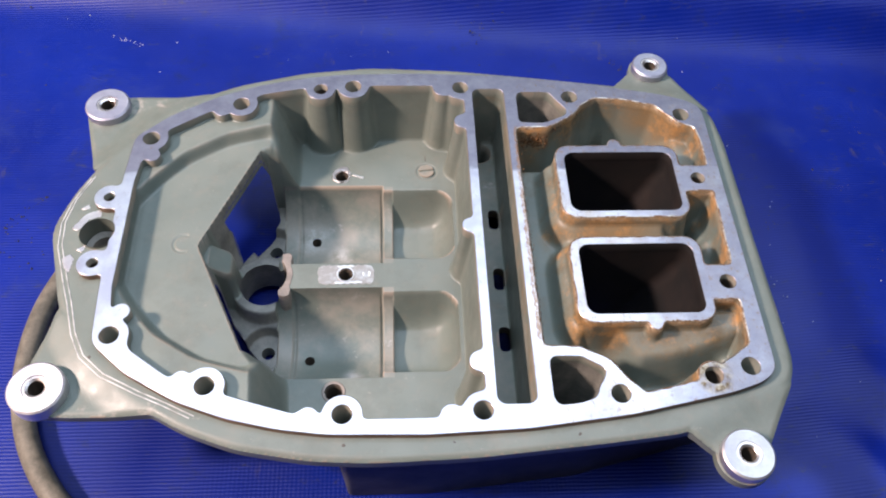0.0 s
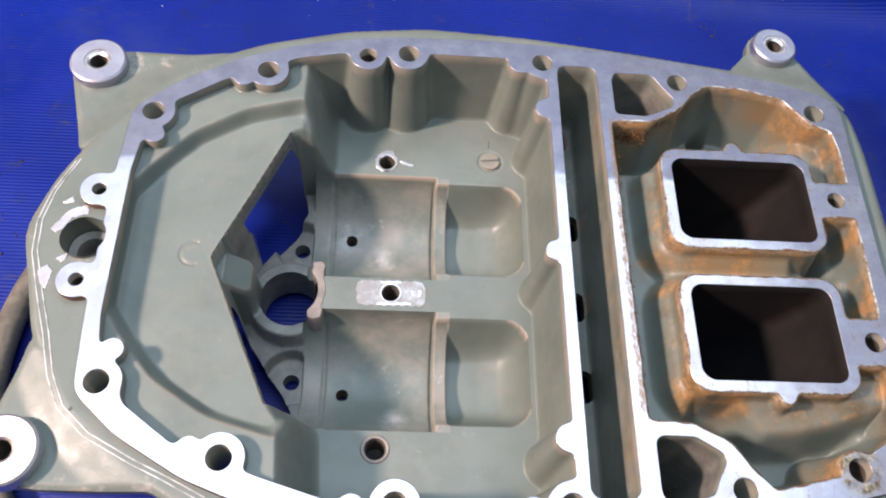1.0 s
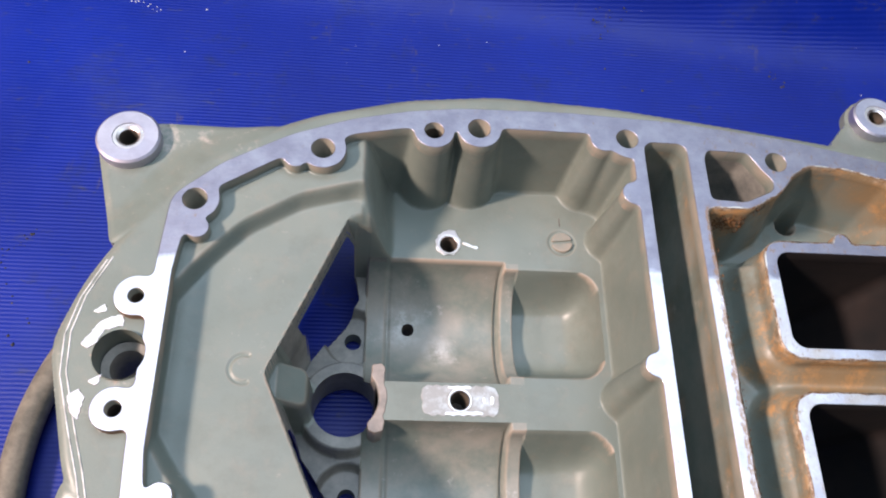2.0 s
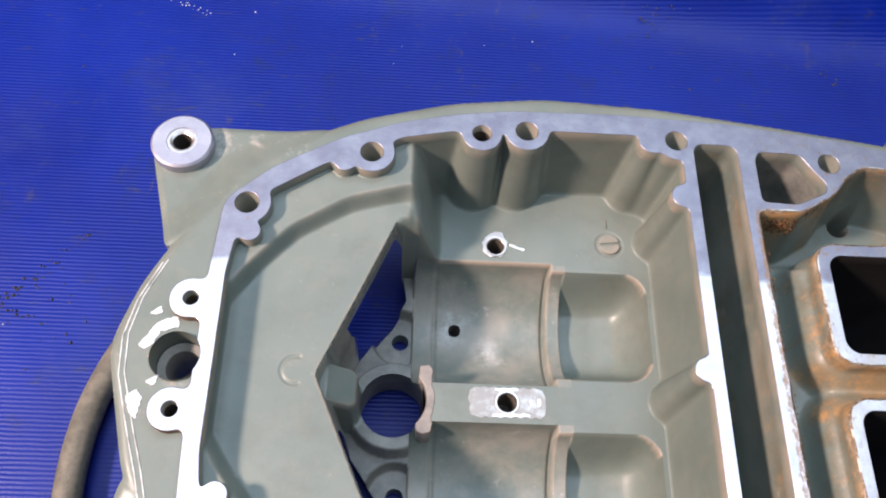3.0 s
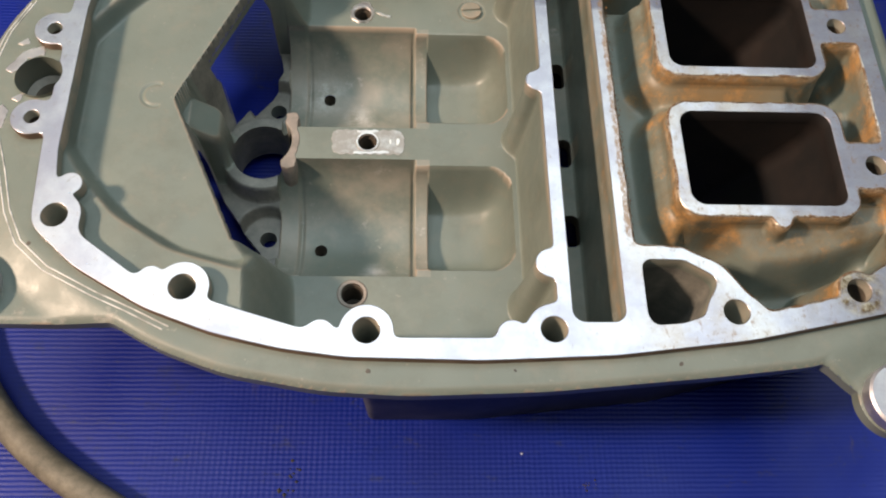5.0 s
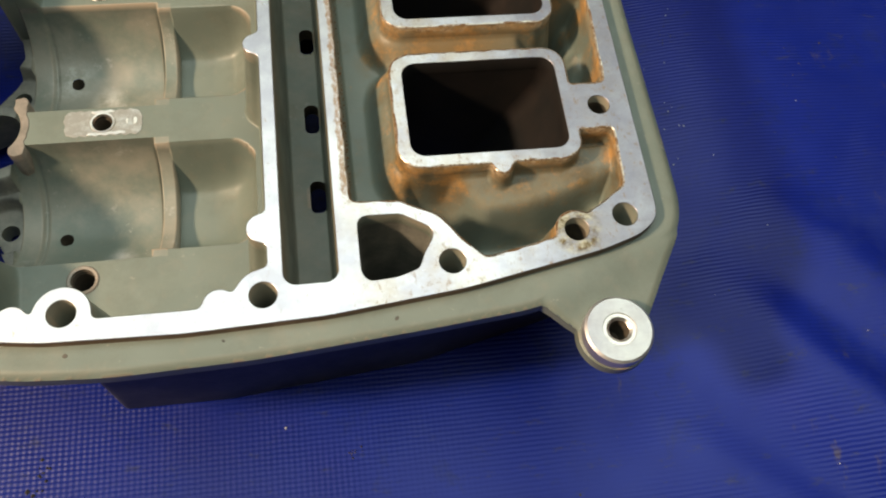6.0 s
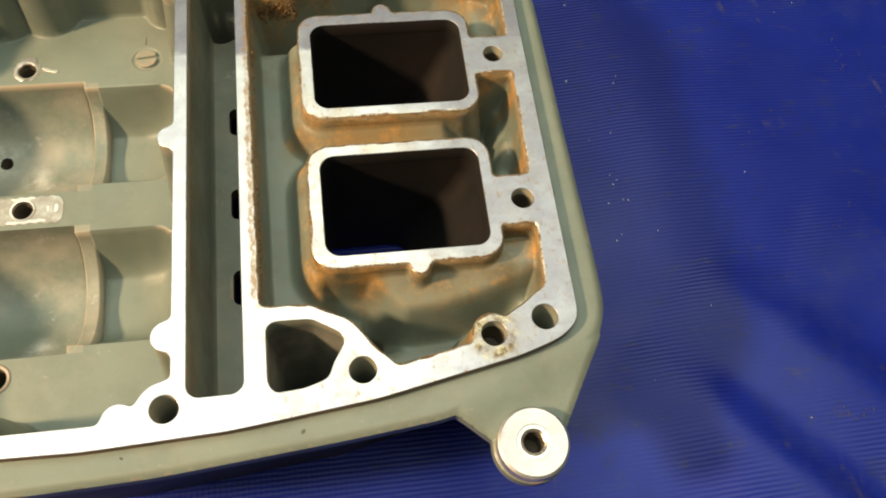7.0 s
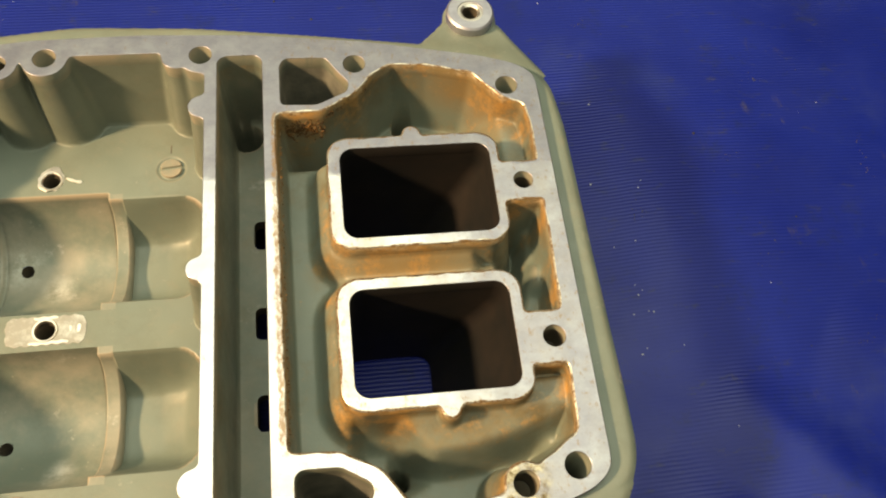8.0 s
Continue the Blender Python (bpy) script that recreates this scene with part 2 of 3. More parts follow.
def capsule(x0, y0, x1, y1, r):
    dx, dy = x1 - x0, y1 - y0
    h = np.clip(((GX - x0) * dx + (GY - y0) * dy) / (dx * dx + dy * dy), 0, 1)
    return np.hypot(GX - x0 - dx * h, GY - y0 - dy * h) - r


def blur(a, mm):
    n = max(1, int(round(mm / STEP)))
    for axis in (0, 1):
        for _ in range(2):
            pad = [(0, 0), (0, 0)]
            pad[axis] = (n + 1, n)
            c = np.cumsum(np.pad(a, pad, mode="edge"), axis=axis)
            hi = np.take(c, range(2 * n + 1, c.shape[axis]), axis=axis)
            lo = np.take(c, range(0, c.shape[axis] - 2 * n - 1), axis=axis)
            a = (hi - lo) / (2 * n + 1)
    return a


def polygon(pts, soft=0.0):
    d = np.full(GX.shape, 1e9)
    sign = np.ones(GX.shape)
    for (ax, ay), (bx, by) in zip(pts, pts[1:] + pts[:1]):
        ex, ey = bx - ax, by - ay
        wx, wy = GX - ax, GY - ay
        k = np.clip((wx * ex + wy * ey) / (ex * ex + ey * ey), 0, 1)
        d = np.minimum(d, (wx - ex * k) ** 2 + (wy - ey * k) ** 2)
        c1, c2, c3 = GY >= ay, GY < by, ex * wy > ey * wx
        flip = (c1 & c2 & c3) | (~c1 & ~c2 & ~c3)
        sign[flip] *= -1
    d = np.sqrt(d) * sign
    return blur(d, soft) if soft else d


def mirror(pts):
    return pts + [(x, -y) for x, y in reversed(pts)]


def smin(a, b, k):
    h = np.clip(0.5 + 0.5 * (b - a) / k, 0, 1)
    return b + (a - b) * h - k * h * (1 - h)


def smax(a, b, k):
    return -smin(-a, -b, k)


def union(shapes, k=0.0):
    out = shapes[0]
    for s in shapes[1:]:
        out = smin(out, s, k) if k else np.minimum(out, s)
    return out


def smooth(v, a, b):
    t = np.clip((v - a) / (b - a), 0, 1)
    return t * t * (3 - 2 * t)


# bolt holes of the gasket face
HOLES = [(-157, 57), (-114.5, 80.5), (-57, 93), (0, 92), (58, 85), (116, 72), (-158, -54.5), (-115, -79), (-58, -93), (0, -92.5), (58.5, -86.5), (117, -75)]
SMALL = [(-171, 20, 2.6), (-172, -17.5, 2.6), (116, 29, 3.5), (117, -32, 3.8), (-74, 91, 3.6), (100, -79, 4.0)]

# outline of the gasket face and the cavities in it
outer = polygon(mirror([(-165, 58), (-149, 72.5), (-126, 86), (-105, 94), (-84, 99), (-64, 101.7), (-23, 102.7), (19, 101), (62, 96), (107, 87), (121, 82.5), (128, 77)])
                [:12] + [(128, 0)] + [(128, -77), (121, -82.5), (107, -87), (62, -96), (19, -101), (-23, -102.7), (-64, -101.7), (-84, -99), (-105, -94), (-126, -86), (-149, -72.5), (-165, -58), (-166.5, -32), (-167, 0), (-166.5, 32)], 3.0)
outer = smin(outer, union([circle(-171, 20, 7.0), circle(-172, -17.5, 7.0)]), 4)
notch = circle(-173.5, 0.5, 8.3)

bosses = [circle(x, y, 8.4) for x, y in HOLES] + [circle(-74, 91, 7.6)]
bumps = [circle(-155, 46, 4), circle(-155, -43, 4), circle(-124, 76, 4), circle(-125, -76, 4), circle(-72, -94, 4.5), circle(-13, -94.5, 5),
         circle(-9, 91.5, 5.5), circle(0.5, 68, 4.8), circle(0.5, -70, 5), circle(0.5, 1.5, 4.2)]
chamber = polygon([(-161, 30), (-159.5, 42), (-150, 62), (-131, 74.5), (-103, 87.5), (-86, 91), (-49, 93.5), (-14, 93.5), (1.6, 84), (1.6, -84), (-14, -95.3), (-49, -95.3),
                   (-79, -92), (-103, -84.5), (-131, -74.5), (-148, -62), (-159.5, -42), (-161, -30)], 1.0)
chamber = smax(chamber, -union(bosses + bumps, 1.5), 2.5)
channel = box(6.2, 23, -90, 91, 4)
pocket_far = polygon([(29.5, 85), (31, 88.8), (47, 88.5), (51, 82), (55.5, 76), (54.5, 72), (43, 66.5), (29.5, 67)], 1.0)
pocket_near = polygon([(30, -70), (32, -68.5), (44, -68.7), (53.5, -74.5), (53.5, -77.5), (50, -83), (48, -88), (41, -90.3), (32, -91), (30, -88)], 1.0)
port_out = union([box(45.2, 108.6, 5.0, 50.8, 8), box(45.4, 108.4, -52.6, -6.2, 8), circle(77, 51.2, 3.6), circle(80, -53.2, 3.6)], 1.2)
port_far, port_near = box(50, 105, 9.2, 46, 5), box(50, 104.2, -48, -10.6, 5)
webs = union([capsule(104, 29, 126, 29, 8.3), capsule(104, -32, 126, -32, 9.5), circle(100, -79, 7.0), circle(109, -77, 5)])
water = polygon([(27.5, 63), (45, 63.5), (58, 71.5), (65, 80), (72, 84), (86, 83), (103, 78.5), (113, 66.5), (121, 63), (122.5, 55), (121.5, 0), (120, -43), (119, -64),
                 (108, -71.5), (93, -81), (69, -86), (62, -78), (57, -70.5), (44, -63.7), (28.5, -63)], 1.0)
water = smax(water, -union([port_out, webs], 1.5), 1.5)
bolts = union([circle(x, y, 4.2) for x, y in HOLES] + [circle(*c) for c in SMALL])
cavities = union([chamber, channel, pocket_far, pocket_near, water, port_far, port_near])
gasket = np.maximum(np.maximum(np.maximum(outer, -cavities), -bolts), -notch)

# the painted flange and its four ears
main_flange = polygon([(-195.5, 4), (-189, 26), (-181, 42), (-160, 74), (-134, 90.5), (-117, 98), (-84, 107), (-49, 111), (-3, 108.7), (43, 103), (85, 97), (120, 90), (134, 77), (136.5, 55), (137, 0),
                       (138, -53), (138, -72), (134, -83), (84, -102.5), (51, -106), (-3, -110.7), (-45, -112), (-71, -110.5), (-101, -105), (-122, -97), (-148, -82), (-170, -62), (-184, -37), (-189, -19)], 5.0) - 0.4
ear_far_left = polygon([(-184, 40), (-195, 80), (-190, 92), (-172, 92.7), (-130, 92.5), (-150, 60)], 1.5)
ear_near_left = polygon([(-184, -37), (-195, -76), (-190, -87), (-172, -88.5), (-118, -89.5), (-150, -60)], 1.5)
ear_far_right = np.minimum(polygon([(83, 95), (97.5, 112), (107, 119), (119, 107), (135, 78), (110, 85)], 1.0), circle(107, 111, 11))
ear_near_right = np.minimum(polygon([(83, -100), (97, -112), (107, -121), (116, -114), (136, -80), (110, -85)], 1.0), circle(107, -113, 11.8))
flange = union([main_flange, ear_far_left, ear_near_left, ear_far_right, ear_near_right], 1.0)

# ---- height of the casting's upper skin ----
left_ears = np.minimum(ear_far_left, ear_near_left)
skin = 72.6 - (2.5 + 1.2 * smooth(-GX, 20, 100)) * smooth(main_flange, -4, 11)
edge = np.clip(2.6 + flange, 0, 2.6)
skin = skin - edge ** 2 * 0.14
skin = np.where(gasket < -0.7, 74.6, skin)

# crankcase chamber: tray, deck, two bearing bores with relief pits
arc = polygon(mirror([(-163, 20), (-153, 35), (-140, 50), (-121, 62), (-97, 69)]), 3)
tray = polygon([(-175, 110), (-100, 110), (-100, 61), (-103.5, 60), (-117, 28), (-129.5, -1), (-117, -29), (-103.5, -59), (-99.5, -64), (-96, -110), (-175, -110)], 0.8)
tray_z = 65.0 + 6.0 * smooth(arc, -1.8, 3.0)
mark = np.hypot(GX + 136, GY)
tray_z = tray_z - 0.6 * np.exp(-((mark - 4.8) / 0.45) ** 2) * (GX < -134)
side = np.abs(GY)
deck_z = np.full(GX.shape, 36.0)
for yc in (31.7, -33.0):
    dy = GY - yc
    bore = 36 - np.sqrt(np.maximum(0, 25.0 ** 2 - dy ** 2))
    groove = 0.9 * np.exp(-((GX + 87.3) / 0.7) ** 2) - 0.5 * smooth(-GX, 88, 89)
    inside = (GX > -100) & (GX < -42.3) & (np.abs(dy) < 25.0)
    deck_z = np.where(inside, bore - groove, deck_z)
    deck_z = deck_z - 1.6 * np.exp(-((GX + 42.9) / 0.5) ** 2) * (np.abs(dy) < 24.5)
    land = 36 - np.sqrt(np.maximum(0, 22.0 ** 2 - dy ** 2)) * 0.80
    deck_z = np.where((GX >= -42.3) & (GX < -36.5) & (np.abs(dy) < 22.0), land, deck_z)
    round_end = box(-60, -4.5, yc - 22.5, yc + 22.5, 11)
    fx = np.sqrt(np.clip(1 - (1 - np.clip(-round_end / 11, 0, 1)) ** 2, 0, 1)) * (1 - 0.12 * smooth(GX, -24, -8))
    pit = 36 - 23.0 * (1 - np.minimum(1, np.abs(dy) / 22.5) ** 5) * fx
    deck_z = np.where((GX >= -36.5) & (GX < -4.5) & (np.abs(dy) < 22.5), pit, deck_z)
deck_z = deck_z - 0.7 * np.exp(-((np.hypot(GX + 18, GY - 67) - 5.0) / 0.5) ** 2)
low = 10.0 + 0 * GX
ring = circle(-103, 0, 16.5)
lug = np.minimum(circle(-101, 31, 9.5), circle(-101, -31, 9.5))
low = low + 7 * smooth(lug, 0.5, 2.5)
low = np.maximum(low, 27 * smooth(-ring, -3.0, 0.0))
block = box(-140, -114.6, -8.5, 7.6, 4)
low = np.maximum(low, (55.0 - 0.80 * np.maximum(GX + 126, 0)) * smooth(-block, -1.2, 1.6))
core = np.where(GX > -96.5, deck_z, low)
outer_slope = 36.0 + (tray_z - 36.0) * (1 - smooth(tray, 0.0, 14.0))
core = np.where((side > 57) & (GX < -84), outer_slope, core)
core = np.where((side <= 57) & (tray < 3.0) & (block > -1), np.maximum(core, 64.5 - 6 * np.maximum(tray, 0)), core)
floor_left = np.where(tray < 0, tray_z, core)
wall_left = 70.0 + chamber * 9.0
left_z = smax(floor_left, wall_left, 3.0)

slots = union([box(14.6, 20.2, 28.5, 41, 2.5), box(14.6, 20.2, -9.5, 3.5, 2.5), box(14.8, 20.6, -44.5, -31, 2.5)])
channel_z = smax(34 + 0 * GX, 70.0 + channel * 16.0, 2.0)
channel_z = channel_z - 24 * smooth(-circle(12.2, 81.5, 6.2), -0.6, 0.4)
pocket_z = smax(8 + 0 * GX, 70.0 + np.minimum(pocket_far, pocket_near) * 16.0, 3.0)
terrace = polygon([(60, -46), (62, -53), (68, -58.5), (73.5, -65.5), (86, -64.5), (104, -61), (123, -55), (123, -42), (110, -42)], 1.2)
floor_right = 56.0 + (13.0 - 0.45 * np.clip(-52 - GY, 0, 14)) * smooth(-terrace, -1.6, 0.6) + 8 * smooth(GX, 107, 113) * smooth(GY, 33, 38)
floor_right = floor_right - 13 * smooth(-polygon([(62, -62), (74, -67), (92, -66), (112, -62), (110, -90), (60, -90)]), -1.8, 1.5)
floor_right = floor_right - 9 * smooth(-polygon([(50, -57), (64, -57), (72, -68), (60, -72), (48, -66)]), -3, 3)
floor_right = floor_right - 16 * smooth(-polygon([(110, 20), (117, 16), (116, 2), (112, -12), (106, -14), (106, 20)]), -1, 2)
floor_right = floor_right + 6 * smooth(-circle(121, -3, 6), -2, 2)
floor_right = np.maximum(floor_right, 62 * smooth(-box(46, 106, -5, 4), -3, 1))
floor_right = floor_right - 15 * smooth(GY, 50, 57) * (1 - smooth(GX, 100, 108))
collar = (69.5 - 3.0 * smooth(port_out, 0.0, 3.0) - 13.5 * smooth(port_out, 3.6, 7.4)) * (1 - smooth(GX, 96, 104)) * (1 - smooth(GY, 46, 50)) * (1 - smooth(GX, 46, 60) * smooth(-GY, 50, 58))
floor_right = blur(np.maximum(floor_right, collar), 1.3)
floor_right = floor_right - 16 * smooth(-circle(35.5, 64.5, 8), -0.6, 0.6)
wall_right = 70.0 + water * 6.0
right_z = smax(floor_right, wall_right, 3.0)
right_z = right_z - 25 * smooth(-circle(77, 77, 4), -0.5, 1.0) - 22 * smooth(-circle(63, -68, 3.6), -0.5, 1.0)

for field, z in ((chamber, left_z), (channel, channel_z), (np.minimum(pocket_far, pocket_near), pocket_z), (water, right_z)):
    skin = np.where((field < 0.0) | ((field < 0.9) & (gasket < 0.5)), np.minimum(74.6, z), skin)

skin = np.where((np.abs(tray) < 0.62 * STEP) & (chamber < -1) & (side < 62), tray_z, skin)

# what goes right through, or is a drilled hole
opening = polygon([(-124.0, 13), (-117.5, 27.6), (-106.1, 54.3), (-101, 57.5), (-99, 47), (-104, 37), (-112, 27), (-117.5, 19)], 0.7)
opening = np.maximum(np.minimum(opening, opening[:, ::-1]), 0.8 - tray)
opening = blur(np.maximum(opening, 1.8 - block), 0.6)
drilled = [(-64.5, 64, 3.6, 36), (-61, -0.3, 3.6, 36), (-65, -65, 4.0, 36), (-79, 36.5, 2.5, 11.2), (-79.5, -36.5, 2.5, 11.2)]
lug_holes = union([circle(-101, 31, 3.4), circle(-101, -31, 3.4)])
through_holes = union([opening, circle(-103, 0, 12.3), slots, lug_holes, port_far, port_near, notch, union([circle(x, y, r) for x, y, r, _ in drilled]), union([circle(x, y, 4.6) for x, y in HOLES]),
                       union([circle(x, y, r + 0.4) for x, y, r in SMALL]), circle(-184, 83, 6), circle(-184, -77.5, 6), circle(107, 111, 6), circle(107, -113.5, 6)])

def sample(field, x, y):
    """Bilinear look-up in a grid, for arrays of places in millimetres."""
    fx = np.clip((np.asarray(x) - XS[0]) / STEP, 0, len(XS) - 1.001)
    fy = np.clip((np.asarray(y) - YS[0]) / STEP, 0, len(YS) - 1.001)
    i, j = fx.astype(int), fy.astype(int)
    u, v = fx - i, fy - j
    return field[i, j] * (1 - u) * (1 - v) + field[i + 1, j] * u * (1 - v) + field[i, j + 1] * (1 - u) * v + field[i + 1, j + 1] * u * v


def contours(field):
    """Closed outlines of field = 0, with the solid (negative) side on their left."""
    neg = field < 0
    code = neg[:-1, :-1] * 1 + neg[1:, :-1] * 2 + neg[1:, 1:] * 4 + neg[:-1, 1:] * 8
    steps = {1: [(3, 0)], 2: [(0, 1)], 3: [(3, 1)], 4: [(1, 2)], 5: [(3, 0), (1, 2)], 6: [(0, 2)], 7: [(3, 2)],
             8: [(2, 3)], 9: [(2, 0)], 10: [(0, 1), (2, 3)], 11: [(2, 1)], 12: [(1, 3)], 13: [(1, 0)], 14: [(0, 3)]}
    follow, place = {}, {}
    for i, j in zip(*np.nonzero((code > 0) & (code < 15))):
        names = (("h", i, j), ("v", i + 1, j), ("h", i, j + 1), ("v", i, j))
        for a, b in steps[int(code[i, j])]:
            follow[names[b]] = names[a]
            for kind, p, q in (names[a], names[b]):
                if (kind, p, q) not in place:
                    f0 = field[p, q]
                    f1 = field[p + 1, q] if kind == "h" else field[p, q + 1]
                    k = f0 / (f0 - f1)
                    place[(kind, p, q)] = (XS[p] + STEP * k, YS[q]) if kind == "h" else (XS[p], YS[q] + STEP * k)
    loops = []
    while follow:
        start, here = next(iter(follow.items()))
        del follow[start]
        ring_pts = [start]
        while here != start and here in follow:
            ring_pts.append(here)
            here = follow.pop(here)
        pts = [place[p] for p in ring_pts]
        slim = [pts[0]]
        for p in pts[1:]:
            if (p[0] - slim[-1][0]) ** 2 + (p[1] - slim[-1][1]) ** 2 > 0.09:
                slim.append(p)
        if len(slim) > 6:
            loops.append(np.array(slim))
    return loops


def relax(loop, times=2):
    for _ in range(times):
        loop = 0.5 * loop + 0.25 * (np.roll(loop, 1, 0) + np.roll(loop, -1, 0))
    return loop


def outward(field, loop):
    """Unit steps out of the solid at the points of a loop."""
    e = 0.6
    gx = sample(field, loop[:, 0] + e, loop[:, 1]) - sample(field, loop[:, 0] - e, loop[:, 1])
    gy = sample(field, loop[:, 0], loop[:, 1] + e) - sample(field, loop[:, 0], loop[:, 1] - e)
    n = np.stack([gx, gy], 1)
    return n / np.maximum(np.linalg.norm(n, axis=1, keepdims=True), 1e-6)


def mesh_object(name, verts, faces, materials, parent, label="", flat=None, indices=None, shade=True):
    """One mesh object from points in millimetres."""
    data = bpy.data.meshes.new(name)
    data.from_pydata([tuple(v) for v in np.asarray(verts) * 0.001], [], faces)
    for mat in materials:
        data.materials.append(mat)
    if indices is not None:
        data.polygons.foreach_set("material_index", np.array(indices, dtype=np.int32))
    if shade:
        smooth_flags = np.ones(len(data.polygons), dtype=bool)
        if flat is not None:
            smooth_flags[np.array(flat, dtype=bool)] = False
        data.polygons.foreach_set("use_smooth", smooth_flags)
    data.update()
    ob = new(name, data)
    ob.parent = parent
    if label:
        ob["label"] = label
    return ob


def plate(name, field, top, chamfer, depth, parent, materials, label="", hole_depth=None):
    """A flat-topped plate whose outline is field = 0, with a small worn chamfer; drilled holes may go deeper."""
    verts, faces, flat, mats = [], [], [], []
    tops, flats = [], []
    for loop in contours(field):
        loop = relax(loop, 1)
        n = outward(field, loop)
        area = 0.5 * np.sum(loop[:, 0] * np.roll(loop[:, 1], -1) - loop[:, 1] * np.roll(loop[:, 0], -1))
        deep = depth
        if hole_depth and area < 0 and abs(area) < 120:
            deep = hole_depth
        side = 2 if area > 20000 else 3 if loop[:, 0].mean() > 30 and len(materials) > 3 and abs(area) > 300 and loop[:, 0].max() > 107 else 1
        if len(materials) > 4 and 49 < loop[:, 0].min() and loop[:, 0].max() < 106 and abs(area) > 1000:
            side = 4
        k, base = len(loop), len(verts)
        worn = len(materials) > 5 and side == 3
        inset = (0.7 + 0.16 * np.sin(loop[:, :1] * 0.83 + loop[:, 1:] * 0.31) + 0.14 * np.sin(loop[:, 1:] * 0.47 - loop[:, :1] * 0.29 + 1)) if worn else chamfer
        for ring_xy, z in ((loop - n * inset, top), (loop, top - chamfer), (loop, top - deep)):
            verts += [(x, y, z) for x, y in ring_xy]
        for r in (0, 1):
            for i in range(k):
                j = (i + 1) % k
                a, b = base + r * k, base + (r + 1) * k
                faces.append((a + j, a + i, b + i, b + j))
                flat.append(False)
                mats.append(side if r else 5 if worn else 0)
        tops.append([Vector((x, y, 0)) for x, y in (loop - n * inset)])
        flats += range(base, base + k)
    for tri in tessellate_polygon(tops):
        a, b, c = (flats[i] for i in tri)
        va, vb, vc = verts[a], verts[b], verts[c]
        if (vb[0] - va[0]) * (vc[1] - va[1]) - (vb[1] - va[1]) * (vc[0] - va[0]) < 0:
            b, c = c, b
        faces.append((a, b, c))
        flat.append(True)
        mats.append(0)
    return mesh_object(name, verts, faces, materials, parent, label, flat, mats)


def skirt(name, field, top_of, depth, parent, mat, label="", floor=None):
    """Side walls hung from the outlines of a field: top_of(x, y) down by depth, or to a fixed floor."""
    for loop in contours(field):
        verts, faces = [], []
        k, base = len(loop), 0
        z = top_of(loop[:, 0], loop[:, 1])
        bottom = z - (depth(loop[:, 0], loop[:, 1]) if callable(depth) else depth) if floor is None else np.full(k, float(floor))
        verts += [(x, y, h + 0.05) for (x, y), h in zip(loop, z)] + [(x, y, h) for (x, y), h in zip(loop, bottom)]
        for i in range(k):
            j = (i + 1) % k
            faces.append((base + i, base + k + i, base + k + j, base + j))
        mesh_object(name, verts, faces, [mat], parent, label)


def sheet(name, region, parent, mat, label=""):
    """The part of the casting's skin where region is true, with its vertices drawn onto the outlines of flange and holes."""
    px, py = GX.copy(), GY.copy()
    for field in (flange, through_holes, tray + 99 * ((side > 62) | (chamber > -1))):
        gx, gy = np.gradient(field, STEP)
        steep = np.maximum(1.0, np.hypot(gx, gy))
        gx, gy = gx / steep, gy / steep
        near = np.abs(field) < 0.62 * STEP
        px = np.where(near, px - field * gx, px)
        py = np.where(near, py - field * gy, py)
    ok = (flange < 0.62 * STEP) & (through_holes > -0.62 * STEP)
    cells = ok[:-1, :-1] & ok[1:, :-1] & ok[1:, 1:] & ok[:-1, 1:] & region
    ii, jj = np.nonzero(cells)
    w = GX.shape[1]
    quads = np.stack([ii * w + jj, (ii + 1) * w + jj, (ii + 1) * w + jj + 1, ii * w + jj + 1], 1)
    used, inverse = np.unique(quads, return_inverse=True)
    inverse = inverse.reshape(-1, 4)
    co = np.stack([px.ravel()[used], py.ravel()[used], skin.ravel()[used]], 1) * 0.001
    data = bpy.data.meshes.new(name)
    data.vertices.add(len(co))
    data.vertices.foreach_set("co", co.ravel())
    data.loops.add(inverse.size)
    data.loops.foreach_set("vertex_index", inverse.ravel().astype(np.int32))
    data.polygons.add(len(inverse))
    data.polygons.foreach_set("loop_start", np.arange(0, inverse.size, 4, dtype=np.int32))
    data.polygons.foreach_set("use_smooth", np.ones(len(inverse), dtype=bool))
    data.materials.append(mat)
    data.update(calc_edges=True)
    data.validate()
    ob = new(name, data)
    ob.parent = parent
    if label:
        ob["label"] = label
    return ob


def lathe(name, profile, x, y, parent, mat, label="", n=48, wobble=0.0, materials=None, bands=None):
    """A turned part: profile of (radius, height) in millimetres round the upright axis at x, y."""
    verts, faces, idx = [], [], []
    for r, z in profile:
        for i in range(n):
            a = 2 * math.pi * i / n
            rr = r * (1 + wobble * math.sin(3 * a + 1) * 0.5)
            verts.append((x + rr * math.cos(a), y + rr * math.sin(a), z))
    for k in range(len(profile) - 1):
        for i in range(n):
            j = (i + 1) % n
            faces.append((k * n + i, k * n + j, (k + 1) * n + j, (k + 1) * n + i))
            idx.append(bands[k] if bands else 0)
    ob = mesh_object(name, verts, faces, materials or [mat], parent, label, indices=idx)
    bm = bmesh.new()
    bm.from_mesh(ob.data)
    for e in bm.edges:
        if len(e.link_faces) == 2 and e.calc_face_angle(0) > 0.5:
            e.smooth = False
    bm.to_mesh(ob.data)
    bm.free()
    return ob


# ---- setting: tarpaulin over a bench, plain unseen workshop added round it ----
TARP = []


